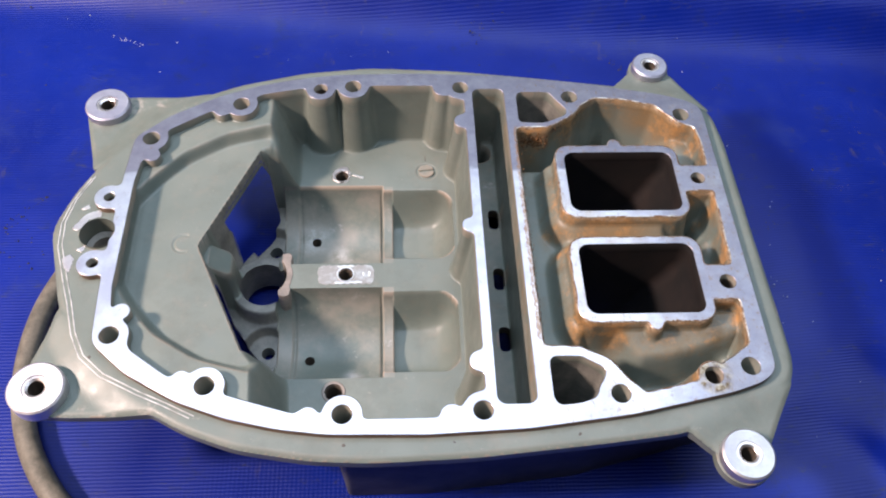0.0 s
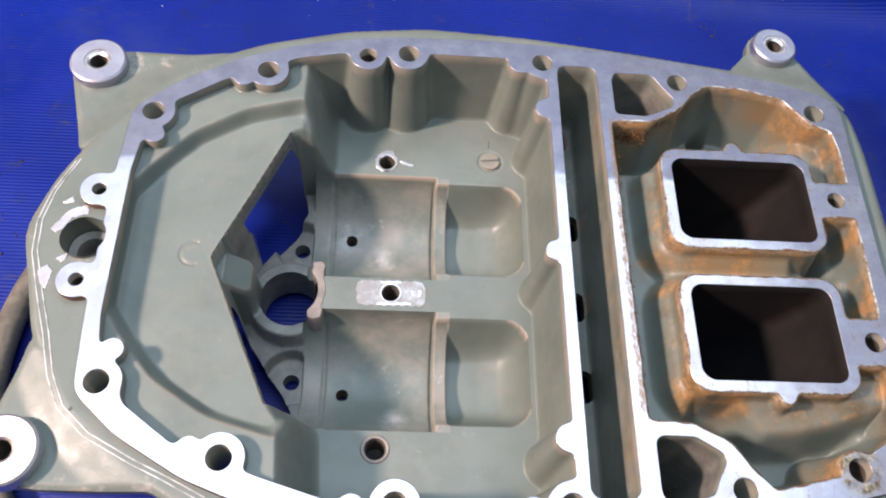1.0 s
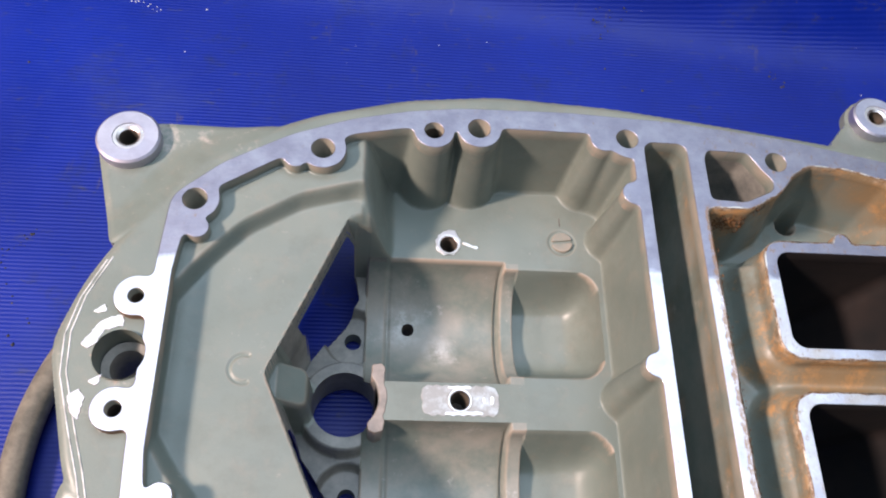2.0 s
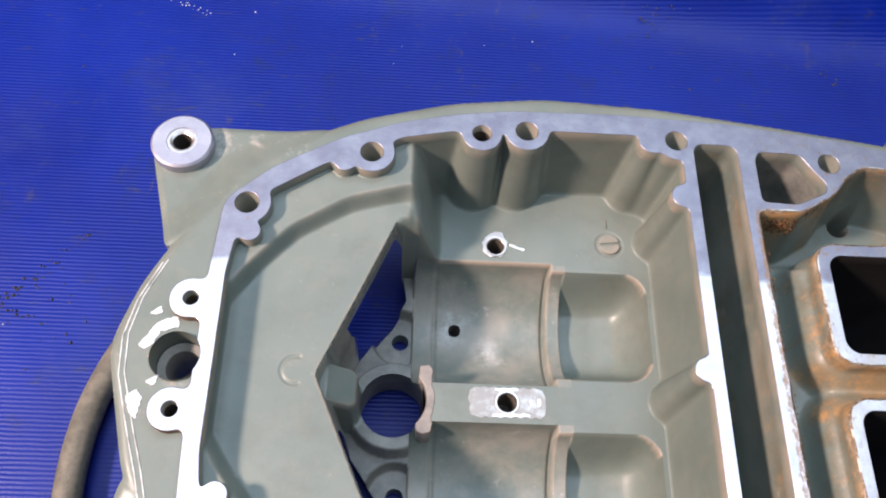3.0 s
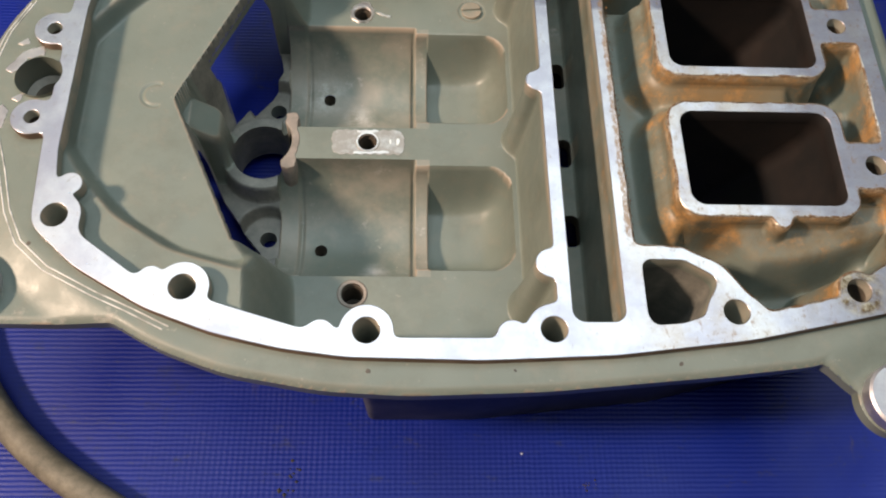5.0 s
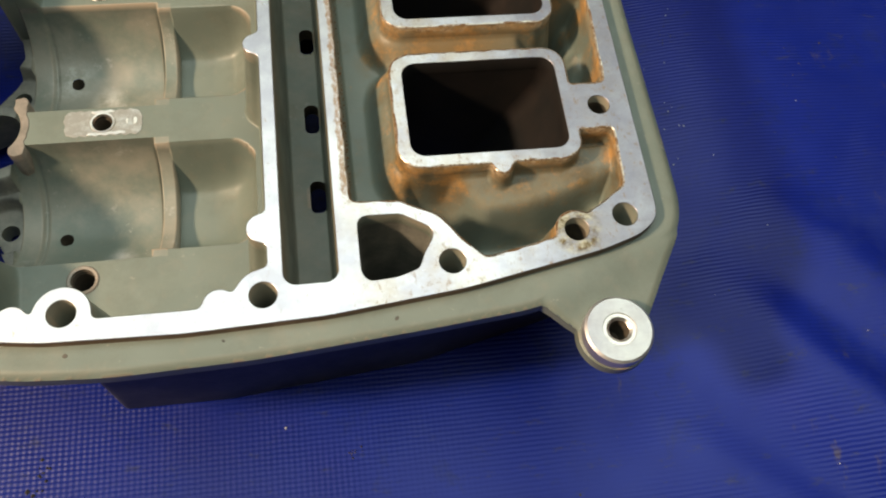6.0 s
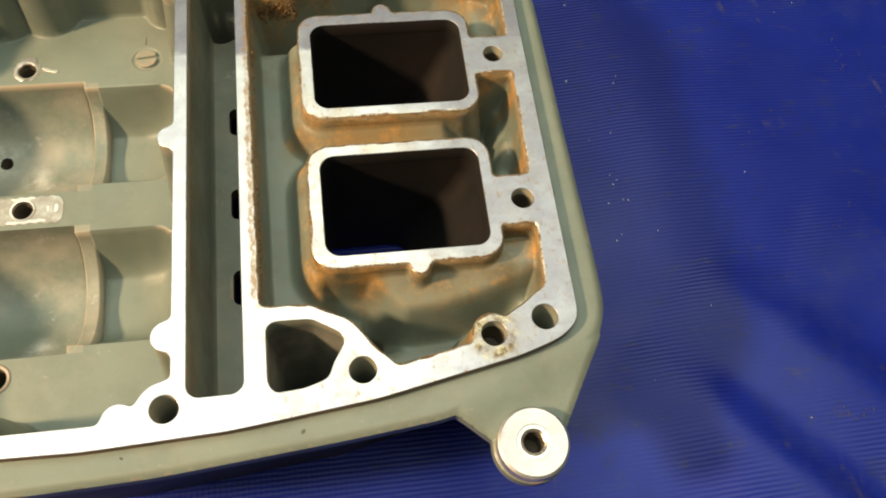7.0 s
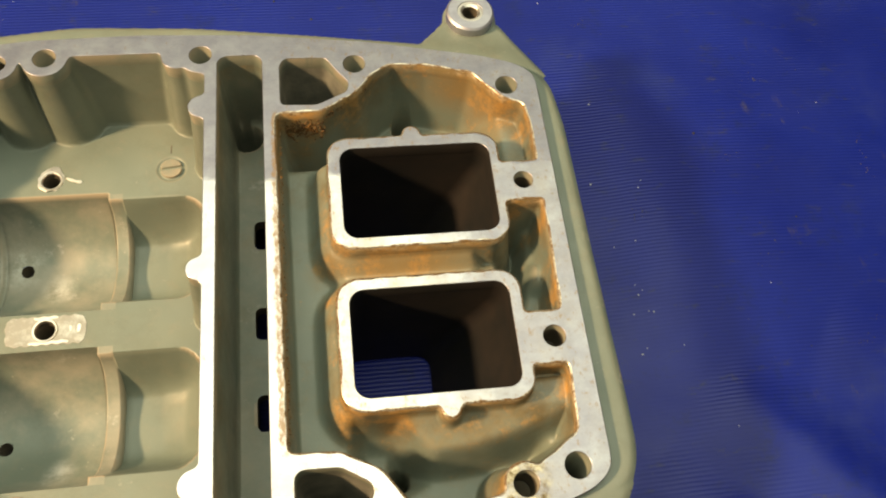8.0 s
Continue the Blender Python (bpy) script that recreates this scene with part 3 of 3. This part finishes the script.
def tarp_height(x, y):
    xs, ys, z = TARP[0]
    return z[min(len(xs) - 1, int(np.searchsorted(xs, x))), min(len(ys) - 1, int(np.searchsorted(ys, y)))]


def tarpaulin():
    xs = np.linspace(-0.95, 0.95, 420)
    ys = np.linspace(-0.55, 0.80, 320)
    X, Y = np.meshgrid(xs, ys, indexing="ij")
    Z = np.zeros_like(X)
    rng = np.random.RandomState(4)
    for _ in range(26):
        cx, cy = rng.uniform(-0.9, 0.9), rng.uniform(-0.5, 0.8)
        a = rng.uniform(0, math.pi)
        u = (X - cx) * math.cos(a) + (Y - cy) * math.sin(a)
        v = -(X - cx) * math.sin(a) + (Y - cy) * math.cos(a)
        Z += rng.uniform(-0.0018, 0.0022) * np.exp(-(u / rng.uniform(0.10, 0.30)) ** 2 - (v / rng.uniform(0.012, 0.04)) ** 2)
    # diagonal folds beside the near right corner and a long ridge behind
    for x0, y0, x1, y1, hgt, wid in ((0.165, -0.066, 0.236, -0.148, 0.015, 0.017), (0.200, -0.035, 0.295, -0.135, 0.014, 0.020), (0.135, -0.125, 0.215, -0.195, 0.008, 0.016), (0.260, -0.010, 0.420, -0.110, 0.008, 0.024), (0.03, -0.19, 0.15, -0.28, 0.006, 0.018)):
        dx, dy = x1 - x0, y1 - y0
        n = math.hypot(dx, dy)
        along = ((X - x0) * dx + (Y - y0) * dy) / (n * n)
        across = (-(X - x0) * dy + (Y - y0) * dx) / n
        shape = np.where(across > 0, np.exp(-(across / (0.8 * wid)) ** 2), np.exp(-(across / (1.8 * wid)) ** 2))
        Z += hgt * shape * np.clip(along, 0, 1) ** 0.6 * np.exp(-(np.maximum(along - 1, 0) / 0.5) ** 2)
    ridge = Y - (0.245 - 0.08 * (X - 0.05) - 0.12 * np.maximum(X - 0.15, 0) ** 2)
    Z += 0.032 * np.where(ridge > 0, np.exp(-(ridge / 0.05) ** 2), np.exp(-(ridge / 0.020) ** 2)) * (0.55 + 0.45 * np.clip((X + 0.3) / 0.4, 0, 1))
    Z += 0.008 * np.clip((X - 0.135) / 0.05, 0, 1) * np.exp(-((Y - 0.02) / 0.12) ** 2) * np.exp(-(np.maximum(X - 0.19, 0) / 0.10) ** 2)
    under = np.clip(1.15 - np.maximum(np.abs(X) / 0.17, np.abs(Y) / 0.12), 0, 0.4) / 0.4
    Z = Z * (1 - under) - 0.0005
    TARP.append((xs, ys, Z))
    verts = np.stack([X.ravel(), Y.ravel(), Z.ravel()], 1) * 1000
    w = len(ys)
    faces = [(i * w + j, (i + 1) * w + j, (i + 1) * w + j + 1, i * w + j + 1) for i in range(len(xs) - 1) for j in range(w - 1)]
    ob = mesh_object("tarpaulin", verts, faces, [tarp_mat], None)
    return tagged(ob, "creased blue ribbed tarpaulin spread over a workbench, dirt-specked", "tarpaulin", kind="structure")


def slab(name, x0, x1, y0, y1, z0, z1, mat, label):
    bm = bmesh.new()
    bmesh.ops.create_cube(bm, size=1)
    bmesh.ops.scale(bm, vec=(x1 - x0, y1 - y0, z1 - z0), verts=bm.verts)
    bmesh.ops.translate(bm, vec=((x0 + x1) / 2, (y0 + y1) / 2, (z0 + z1) / 2), verts=bm.verts)
    bmesh.ops.bevel(bm, geom=bm.edges[:], offset=0.004, segments=1, affect="EDGES")
    data = bpy.data.meshes.new(name)
    bm.to_mesh(data)
    bm.free()
    data.materials.append(mat)
    return tagged(new(name, data), label, "wall", kind="structure")


tarpaulin()
# Unseen room, added to close off stray light and darken reflections in the metal.
slab("floor", -2.2, 2.2, -1.8, 2.2, -0.95, -0.90, wall_mat, "unseen plain grey workshop floor")
slab("ceiling", -2.2, 2.2, -1.8, 2.2, 2.60, 2.65, wall_mat, "unseen plain grey workshop ceiling")
slab("wall_north", -2.2, 2.2, 2.2, 2.3, -0.9, 2.6, wall_mat, "unseen plain grey workshop wall")
slab("wall_south", -2.2, 2.2, -1.9, -1.8, -0.9, 2.6, wall_mat, "unseen plain grey workshop wall")
slab("wall_east", 2.2, 2.3, -1.8, 2.2, -0.9, 2.6, wall_mat, "unseen plain grey workshop wall")
slab("wall_west", -2.3, -2.2, -1.8, 2.2, -0.9, 2.6, wall_mat, "unseen plain grey workshop wall")

def workbench():
    bench = tagged(new("workbench"), "plain wooden workbench hidden under the blue tarpaulin", "workbench")
    for name, x0, x1, y0, y1, z0, z1 in (("benchtop", -0.94, 0.94, -0.54, 0.79, -0.045, -0.004), ("leg", -0.9, -0.83, -0.5, -0.43, -0.9, -0.045), ("leg", 0.83, 0.9, -0.5, -0.43, -0.9, -0.045),
                                         ("leg", -0.9, -0.83, 0.68, 0.75, -0.9, -0.045), ("leg", 0.83, 0.9, 0.68, 0.75, -0.9, -0.045)):
        ob = slab(name, x0, x1, y0, y1, z0, z1, hose_mat, "")
        for key in ("kind", "category"):
            del ob[key]
        ob.parent = bench


workbench()

# ---- the engine casting ----
casting = tagged(new("engine_housing"), "grey-green painted outboard engine housing with machined gasket face, rust-stained", "engine part")


def zone(field):
    inside = field < 0.0
    return inside[:-1, :-1] | inside[1:, :-1] | inside[1:, 1:] | inside[:-1, 1:]


chamber_zone = zone(chamber)
water_zone = zone(water) & ~chamber_zone
pocket_zones = [zone(f) & ~chamber_zone & ~water_zone for f in (pocket_far, pocket_near)]
channel_zone = zone(channel) & ~chamber_zone & ~water_zone
mid_x, mid_y = GX[:-1, :-1] + STEP / 2, GY[:-1, :-1] + STEP / 2
rest_zone = ~(chamber_zone | water_zone | channel_zone | pocket_zones[0] | pocket_zones[1])
tray_zone = chamber_zone & (tray[:-1, :-1] < 0)
sheet("crankcase_tray", tray_zone, casting, paint, "grey-green painted arched tray")
chamber_zone = chamber_zone & ~tray_zone
for yc in (31.7, -33.0):
    bore_zone = chamber_zone & (mid_x > -96.5) & (mid_x < -36.5) & (np.abs(mid_y - yc) < 25.0)
    sheet("bearing_bore", bore_zone, casting, paint_worn, "half-round bearing bore, paint worn tan")
    pit_zone = chamber_zone & (mid_x >= -36.5) & (mid_x < -4.5) & (np.abs(mid_y - yc) < 22.5)
    sheet("relief_pit", pit_zone, casting, paint, "half-round relief pit with rounded end")
    chamber_zone = chamber_zone & ~bore_zone & ~pit_zone
seat_zone = chamber_zone & (mid_x < -89) & (np.abs(mid_y) < 57)
block_zone = seat_zone & (mid_x < -113) & (block[:-1, :-1] < 1.2)
sheet("tray_boss", block_zone, casting, paint, "rounded painted boss at the tray's point")
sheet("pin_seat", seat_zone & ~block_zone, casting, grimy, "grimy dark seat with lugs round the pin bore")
chamber_zone = chamber_zone & ~seat_zone
sheet("crankcase_chamber", chamber_zone, casting, paint, "grey-green painted crankcase chamber floor and walls")
sheet("water_jacket", water_zone, casting, paint_rusty, "rust-stained painted jacket round the ports")
sheet("cooling_channel", channel_zone, casting, paint_channel)
# Pockets reuse the pin seat's paint; its dark tone paints in their shade.
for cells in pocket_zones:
    sheet("core_pocket", cells, casting, grimy, "cored pocket, deep shade put into its dark paint")
sheet("flange", rest_zone, casting, paint_flange, "grey-green painted flange with four ears")
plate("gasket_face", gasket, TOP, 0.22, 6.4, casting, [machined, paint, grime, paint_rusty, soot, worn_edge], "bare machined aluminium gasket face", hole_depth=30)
skirt("flange_edge", flange, lambda x, y: sample(skin, x, y), lambda x, y: 4.6 - 0.6 * smooth(sample(main_flange, x, y), 0.5, 4), casting, paint)


skirt("opening_edge", opening, lambda x, y: sample(skin, x, y), 3, casting, paint)
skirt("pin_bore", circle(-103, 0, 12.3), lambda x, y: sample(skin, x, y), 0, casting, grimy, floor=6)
skirt("lug_hole", lug_holes, lambda x, y: sample(skin, x, y), 8, casting, paint)
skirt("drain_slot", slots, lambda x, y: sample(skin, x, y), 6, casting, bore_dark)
skirt("passage_bore", notch, lambda x, y: np.full(len(x), 74.0), 0, casting, paint, floor=30)
lathe("passage_seat", [(8.4, 64), (6.0, 62.5), (5.6, 58), (5.6, 40)], -173.0, 0, casting, grimy)
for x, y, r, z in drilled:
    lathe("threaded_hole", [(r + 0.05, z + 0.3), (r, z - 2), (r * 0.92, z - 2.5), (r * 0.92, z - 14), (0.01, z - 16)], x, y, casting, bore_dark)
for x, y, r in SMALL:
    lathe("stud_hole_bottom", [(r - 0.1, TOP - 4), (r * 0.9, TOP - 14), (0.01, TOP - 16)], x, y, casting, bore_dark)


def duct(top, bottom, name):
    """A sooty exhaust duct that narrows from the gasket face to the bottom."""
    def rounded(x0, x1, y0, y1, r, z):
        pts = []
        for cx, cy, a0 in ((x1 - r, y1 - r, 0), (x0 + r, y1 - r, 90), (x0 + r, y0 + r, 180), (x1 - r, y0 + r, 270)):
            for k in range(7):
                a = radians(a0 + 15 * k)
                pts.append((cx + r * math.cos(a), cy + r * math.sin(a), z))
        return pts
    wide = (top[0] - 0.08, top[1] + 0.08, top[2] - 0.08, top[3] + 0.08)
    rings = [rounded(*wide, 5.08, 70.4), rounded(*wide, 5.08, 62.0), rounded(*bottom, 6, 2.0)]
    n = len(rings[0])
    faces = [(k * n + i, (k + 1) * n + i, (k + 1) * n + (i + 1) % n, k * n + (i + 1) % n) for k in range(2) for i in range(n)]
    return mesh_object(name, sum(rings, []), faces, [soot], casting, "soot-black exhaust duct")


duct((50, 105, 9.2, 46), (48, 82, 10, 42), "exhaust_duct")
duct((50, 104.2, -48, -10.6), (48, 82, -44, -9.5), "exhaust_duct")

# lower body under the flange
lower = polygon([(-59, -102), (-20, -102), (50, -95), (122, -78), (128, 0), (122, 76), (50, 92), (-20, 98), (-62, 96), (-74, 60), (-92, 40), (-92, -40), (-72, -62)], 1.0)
skirt("lower_body", lower, lambda x, y: np.minimum(64.0, sample(skin, x, y) - 3.0), 0, casting, underside, "lower body with the shade under the flange painted in", floor=0.0)

# bare spot faces round two threaded holes, slotted plug, mounting bushes
ragged = 0.45 * np.sin(GX * 1.7 + 0.6 * GY) * np.sin(GY * 1.3)
bare = smin(circle(-64.7, 64.4, 5.2), capsule(-66, 67.5, -63, 69.0, 2.0), 1.6)
plate("spot_face", np.maximum(bare + ragged, -circle(-64.5, 64, 3.5)), 36.3, 0.2, 1.0, casting, [bright_metal, bright_metal], "scraped bright metal spot face")
pad = box(-75, -46.5, -6, 5.4, 3.0)
plate("spot_face", np.maximum(pad + ragged, -circle(-61, -0.3, 3.7)), 36.2, 0.15, 1.0, casting, [scraped, scraped], "scraped dull metal spot face")
for x0, y0, x1, y1, r in ((-65, 4.5, -57, 4.8, 0.6), (-66, -5.3, -53, -4.9, 0.65), (-49, -1.2, -48.9, 1.0, 0.7), (-52, -1.0, -51.9, 0.9, 0.5), (-58.6, 64.9, -53, 62.8, 0.6)):
    plate("bare_streak", capsule(x0, y0, x1, y1, r) + 0.6 * ragged, 36.32, 0.1, 0.5, casting, [bright_metal, bright_metal], "streak of bare bright metal")
for x, y in ((-64.5, 64), (-61, -0.3)):
    lathe("thread_chamfer", [(3.4, 35.4), (3.8, 36.5), (4.4, 36.55), (4.7, 36.2)], x, y, casting, bright_metal, "bright chamfer ring")
lathe("thread_chamfer", [(3.9, 34.8), (4.2, 36.3), (5.1, 36.5), (5.6, 36.1)], -65, -65, casting, tan_lip, "tan worn chamfer ring")
angle = np.abs(np.arctan2(GY, GX + 103))
lip = np.maximum(np.abs(np.hypot(GX + 103, GY) - 13.9) - 1.5, 14 * (angle - 0.62))
lip = union([lip, box(-93.5, -88.6, 6.5, 13.2, 1.8), box(-94.5, -88.6, -12.6, -6.0, 1.8)], 1.0)
plate("worn_lip", np.maximum(lip + 0.3 * np.sin(GX * 1.9) * np.sin(GY * 1.6), -circle(-103, 0, 12.4)), 36.3, 0.3, 20.0, casting, [tan_lip, tan_lip], "lip worn to pinkish bare metal")
plug_slot = np.maximum(circle(-18, 67, 4.4), -np.abs((GY - 67) - 0.12 * (GX + 18)) + 0.55)
plate("slotted_plug", plug_slot, 36.9, 0.25, 1.5, casting, [paint, paint], "painted-over slotted screw plug")


for pts in ([(-186, 4), (-181, 12), (-175, 14.5), (-174, 11), (-180, 9), (-181.5, 5), (-184, 3)], [(-187, -13), (-184, -11), (-182, -13), (-183, -20), (-185, -18)], [(-182, -8), (-178, -6), (-179, -9)],
            [(-184, 15), (-181, 17.5), (-180, 15.5)]):
    patch = polygon(pts) + 0.5 * np.sin(GX * 2.3) * np.sin(GY * 2.9)
    plate("scraped_patch", patch - 0.3, 72.85, 0.15, 0.6, casting, [bright_metal, bright_metal], "patch scraped to bright metal")


for x, y, r in ((39.5, -102.6, 0.8), (-12.4, -104.8, 0.6), (-57.2, -105, 0.8), (25, -100.8, 0.6), (-165.5, -63, 0.9), (-179, -46, 0.5)):
    chip = circle(x, y, r) + 0.25 * np.sin(GX * 3.1) * np.sin(GY * 2.7)
    plate("paint_chip", chip, float(sample(skin, x, y)) + 0.06, 0.05, 0.4, casting, [bore_dark, bore_dark], "small dark chip in the paint")
tick = capsule(-18.3, 74.2, -18.3, 78.6, 0.28)
plate("scratch", tick, 36.06, 0.04, 0.3, casting, [bore_dark, bore_dark], "short scratch in the paint")


def tube(name, pts, radius, mat, parent, label="", order=3):
    """A round tube along points in metres, as a mesh."""
    data = bpy.data.curves.new(name, "CURVE")
    data.dimensions, data.bevel_depth, data.bevel_resolution, data.resolution_u = "3D", radius, 4, 8
    line = data.splines.new("NURBS")
    line.points.add(len(pts) - 1)
    for p, co in zip(line.points, pts):
        p.co = (*co, 1)
    line.use_endpoint_u, line.order_u = True, order
    temp = bpy.data.objects.new("temp", data)
    scene.collection.objects.link(temp)
    bpy.context.view_layer.update()
    mesh = bpy.data.meshes.new_from_object(temp.evaluated_get(bpy.context.evaluated_depsgraph_get()))
    bpy.data.objects.remove(temp)
    mesh.name = name
    mesh.materials.clear()
    mesh.materials.append(mat)
    mesh.polygons.foreach_set("use_smooth", np.ones(len(mesh.polygons), dtype=bool))
    ob = new(name, mesh)
    ob.parent = parent
    if label:
        ob["label"] = label
    return ob


score = [(-183, 34), (-189, 20), (-191.5, 7), (-190.5, -6), (-185, -23), (-180, -37), (-175.5, -52), (-170, -63), (-160, -72), (-144, -80.5), (-132, -86), (-119, -92.5)]
dense = [(x0 + (x1 - x0) * k / 12, y0 + (y1 - y0) * k / 12) for (x0, y0), (x1, y1) in zip(score, score[1:]) for k in range(12)]
for shift in (0.0, 2.0):
    tube("scored_line", [((x + 0.85 * shift) / 1000, (y + 0.5 * shift) / 1000, (float(sample(skin, x + 0.85 * shift, y + 0.5 * shift)) + 0.02) / 1000) for x, y in dense], 0.00026, worn_line, casting, "thin worn scored line")


def bush(x, y, top, base, r, hole, finish):
    profile = [(0.01, base - 5.5), (hole, base - 6), (hole, top - 1.0), (hole + 0.9, top - 0.4), (hole + 2.0, top - 0.4), (hole + 2.2, top), (r - 0.8, top), (r, top - 0.7), (r, base)]
    # Hole wall and bottom take a dark colour to paint in the hole's shade.
    return lathe("mounting_bush", profile, x, y, casting, washer_metal, "round bare aluminium mounting bush", materials=[finish, bore_dark, bright_metal], bands=[1, 1, 2, 2, 0, 0, 0, 0], n=64)


bush(-184, 83, 73.5, 67, 11.3, 3.4, dull_metal)
bush(-184, -77.5, 74.5, 67, 11.8, 3.4, washer_metal)
bush(107, 111, 74.5, 69, 9.8, 3.2, dull_metal)
bush(107, -113.5, 75.0, 69.5, 10.9, 3.2, washer_metal)


# ---- hose lying on the tarpaulin ----
def hose():
    pts = [(-170, 90), (-196, 60), (-212, 28), (-220, 6), (-223, -14), (-223, -38), (-217, -66), (-202, -95), (-172, -125), (-120, -150)]
    ob = tube("hose", [(x / 1000, y / 1000, 0.006) for x, y in pts], 0.0056, hose_mat, None, order=4)
    return tagged(ob, "weathered grey-brown rubber hose curving over the blue tarpaulin", "hose")


hose()


# ---- crumbs and chips on the tarpaulin ----
def crumbs(name, count, mat, seed, size, label, spots=()):
    rng = np.random.RandomState(seed)
    verts, faces = [], []
    places = list(spots)
    while len(places) < count:
        x, y = rng.uniform(-420, 420), rng.uniform(-260, 420)
        if not (-235 < x < 150 and -130 < y < 130):
            places.append((x, y))
    for x, y in places:
        r = size * rng.uniform(0.4, 1.3)
        ground = float(tarp_height(x / 1000, y / 1000)) * 1000
        base = len(verts)
        for dx, dy, dz in ((1, 0, 0), (0, 1, 0), (-1, 0, 0), (0, -1, 0), (0, 0, 1), (0, 0, -1)):
            k = r * rng.uniform(0.6, 1.4)
            verts.append((x + dx * k, y + dy * k, ground + 0.2 * r + dz * k * 0.7))
        for a, b in ((0, 1), (1, 2), (2, 3), (3, 0)):
            faces += [(base + a, base + b, base + 4), (base + b, base + a, base + 5)]
    ob = mesh_object(name, verts, faces, [mat], None, shade=False)
    return tagged(ob, label, "debris", kind="stuff")


m = Shader("pale_grit")
grit_pale = m.finish((0.55, 0.55, 0.55), 0.6)
m = Shader("dark_grit")
grit_dark = m.finish((0.03, 0.028, 0.026), 0.8)
m = Shader("brown_dirt")
dirt_brown = m.finish(m.mix(m.ramp(m.noise(300, 3), 0.4, 0.6), (0.030, 0.026, 0.022), (0.075, 0.060, 0.045)), 0.8)
trail = np.random.RandomState(8)


def strewn(count, x0, y0, x1, y1, spread):
    """Places along a line on the tarpaulin, in millimetres, with some scatter."""
    return [(x0 + (x1 - x0) * k + trail.normal(0, spread), y0 + (y1 - y0) * k + trail.normal(0, spread)) for k in trail.uniform(0, 1, count)]


dark_trail = strewn(40, -288, -25, -245, 45, 9) + strewn(60, -277, 38, -236, 82, 1.6) + strewn(18, 14, 211, 36, 224, 4) + strewn(12, -262, 40, -258, 48, 4) + strewn(14, -315, 168, -310, 160, 4) + strewn(16, -92, -132, -86, -118, 2)
dark_trail += strewn(10, 113, 196, 120, 180, 2) + strewn(8, -258, -40, -255, -45, 1.5)
pale_trail = strewn(18, -227, 217, -203, 208, 0.9) + strewn(10, 180, 39, 175, -22, 2.5) + [(-64, 198), (-39, 202), (215, -37), (238, 10), (175, 114), (-1, -115), (-110, 183)]
brown_trail = strewn(26, 308, 87, 308, 62, 1.2) + strewn(22, 232, 77, 246, 80, 1.4) + strewn(24, 290, -3, 271, -22, 1.6) + strewn(18, 241, -103, 244, -100, 3) + strewn(20, 257, -95, 250, -108, 1.6)
brown_trail += strewn(16, 20, -128, 26, -125, 1.0) + strewn(18, 186, 52, 184, 46, 2.5) + strewn(16, 268, 125, 262, 126, 3) + strewn(14, 182, 171, 180, 166, 3) + strewn(20, 249, 33, 236, 20, 5)
crumbs("pale_crumbs", 120, grit_pale, 3, 0.42, "tiny pale crumbs scattered on the blue tarpaulin", pale_trail)
crumbs("dark_crumbs", 300, grit_dark, 5, 0.68, "tiny dark specks of dirt on the blue tarpaulin", dark_trail)
crumbs("brown_smears", 210, dirt_brown, 7, 0.36, "short brown smears of dirt on the blue tarpaulin", brown_trail)


# ---- crusts of rust on the water jacket's edges ----
def crust():
    rng = np.random.RandomState(12)
    verts, faces = [], []

    def lumps(count, x0, y0, x1, y1, z0, z1, size, spread):
        for k in rng.uniform(0, 1, count):
            x, y = x0 + (x1 - x0) * k + rng.normal(0, spread), y0 + (y1 - y0) * k + rng.normal(0, spread)
            z = min(float(sample(skin, x, y)), rng.uniform(z0, z1)) if z0 < 70 else rng.uniform(z0, z1)
            r = size * rng.uniform(0.4, 1.4)
            base = len(verts)
            for dx, dy, dz in ((1, 0, 0), (0, 1, 0), (-1, 0, 0), (0, -1, 0), (0, 0, 1), (0, 0, -1)):
                q = r * rng.uniform(0.6, 1.3)
                verts.append((x + dx * q, y + dy * q, z + dz * q * 0.6))
            for a, b in ((0, 1), (1, 2), (2, 3), (3, 0)):
                faces.extend([(base + a, base + b, base + 4), (base + b, base + a, base + 5)])

    lumps(260, 31, 62.4, 45, 62.9, 69, 75.2, 0.5, 0.4)
    lumps(120, 46, 63.4, 62, 76.2, 71, 75.2, 0.4, 0.35)
    lumps(200, 29.0, -60, 29.0, 62, 72.5, 75.6, 0.28, 0.2)
    ob = mesh_object("rust_crust", verts, faces, [rust_mat], casting, "flaky orange-brown rust crust")
    ob["kind"] = "stuff"


m = Shader("flaky_rust")
rust_mat = m.finish(m.mix(m.ramp(m.noise(240, 5, 0.7), 0.35, 0.65), (0.05, 0.026, 0.013), (0.24, 0.11, 0.035)), m.ramp(m.noise(200, 3), 0.3, 0.7, 0.35, 0.7), 0.0, m.noise(600, 4), 0.0004, 0.8)
crust()
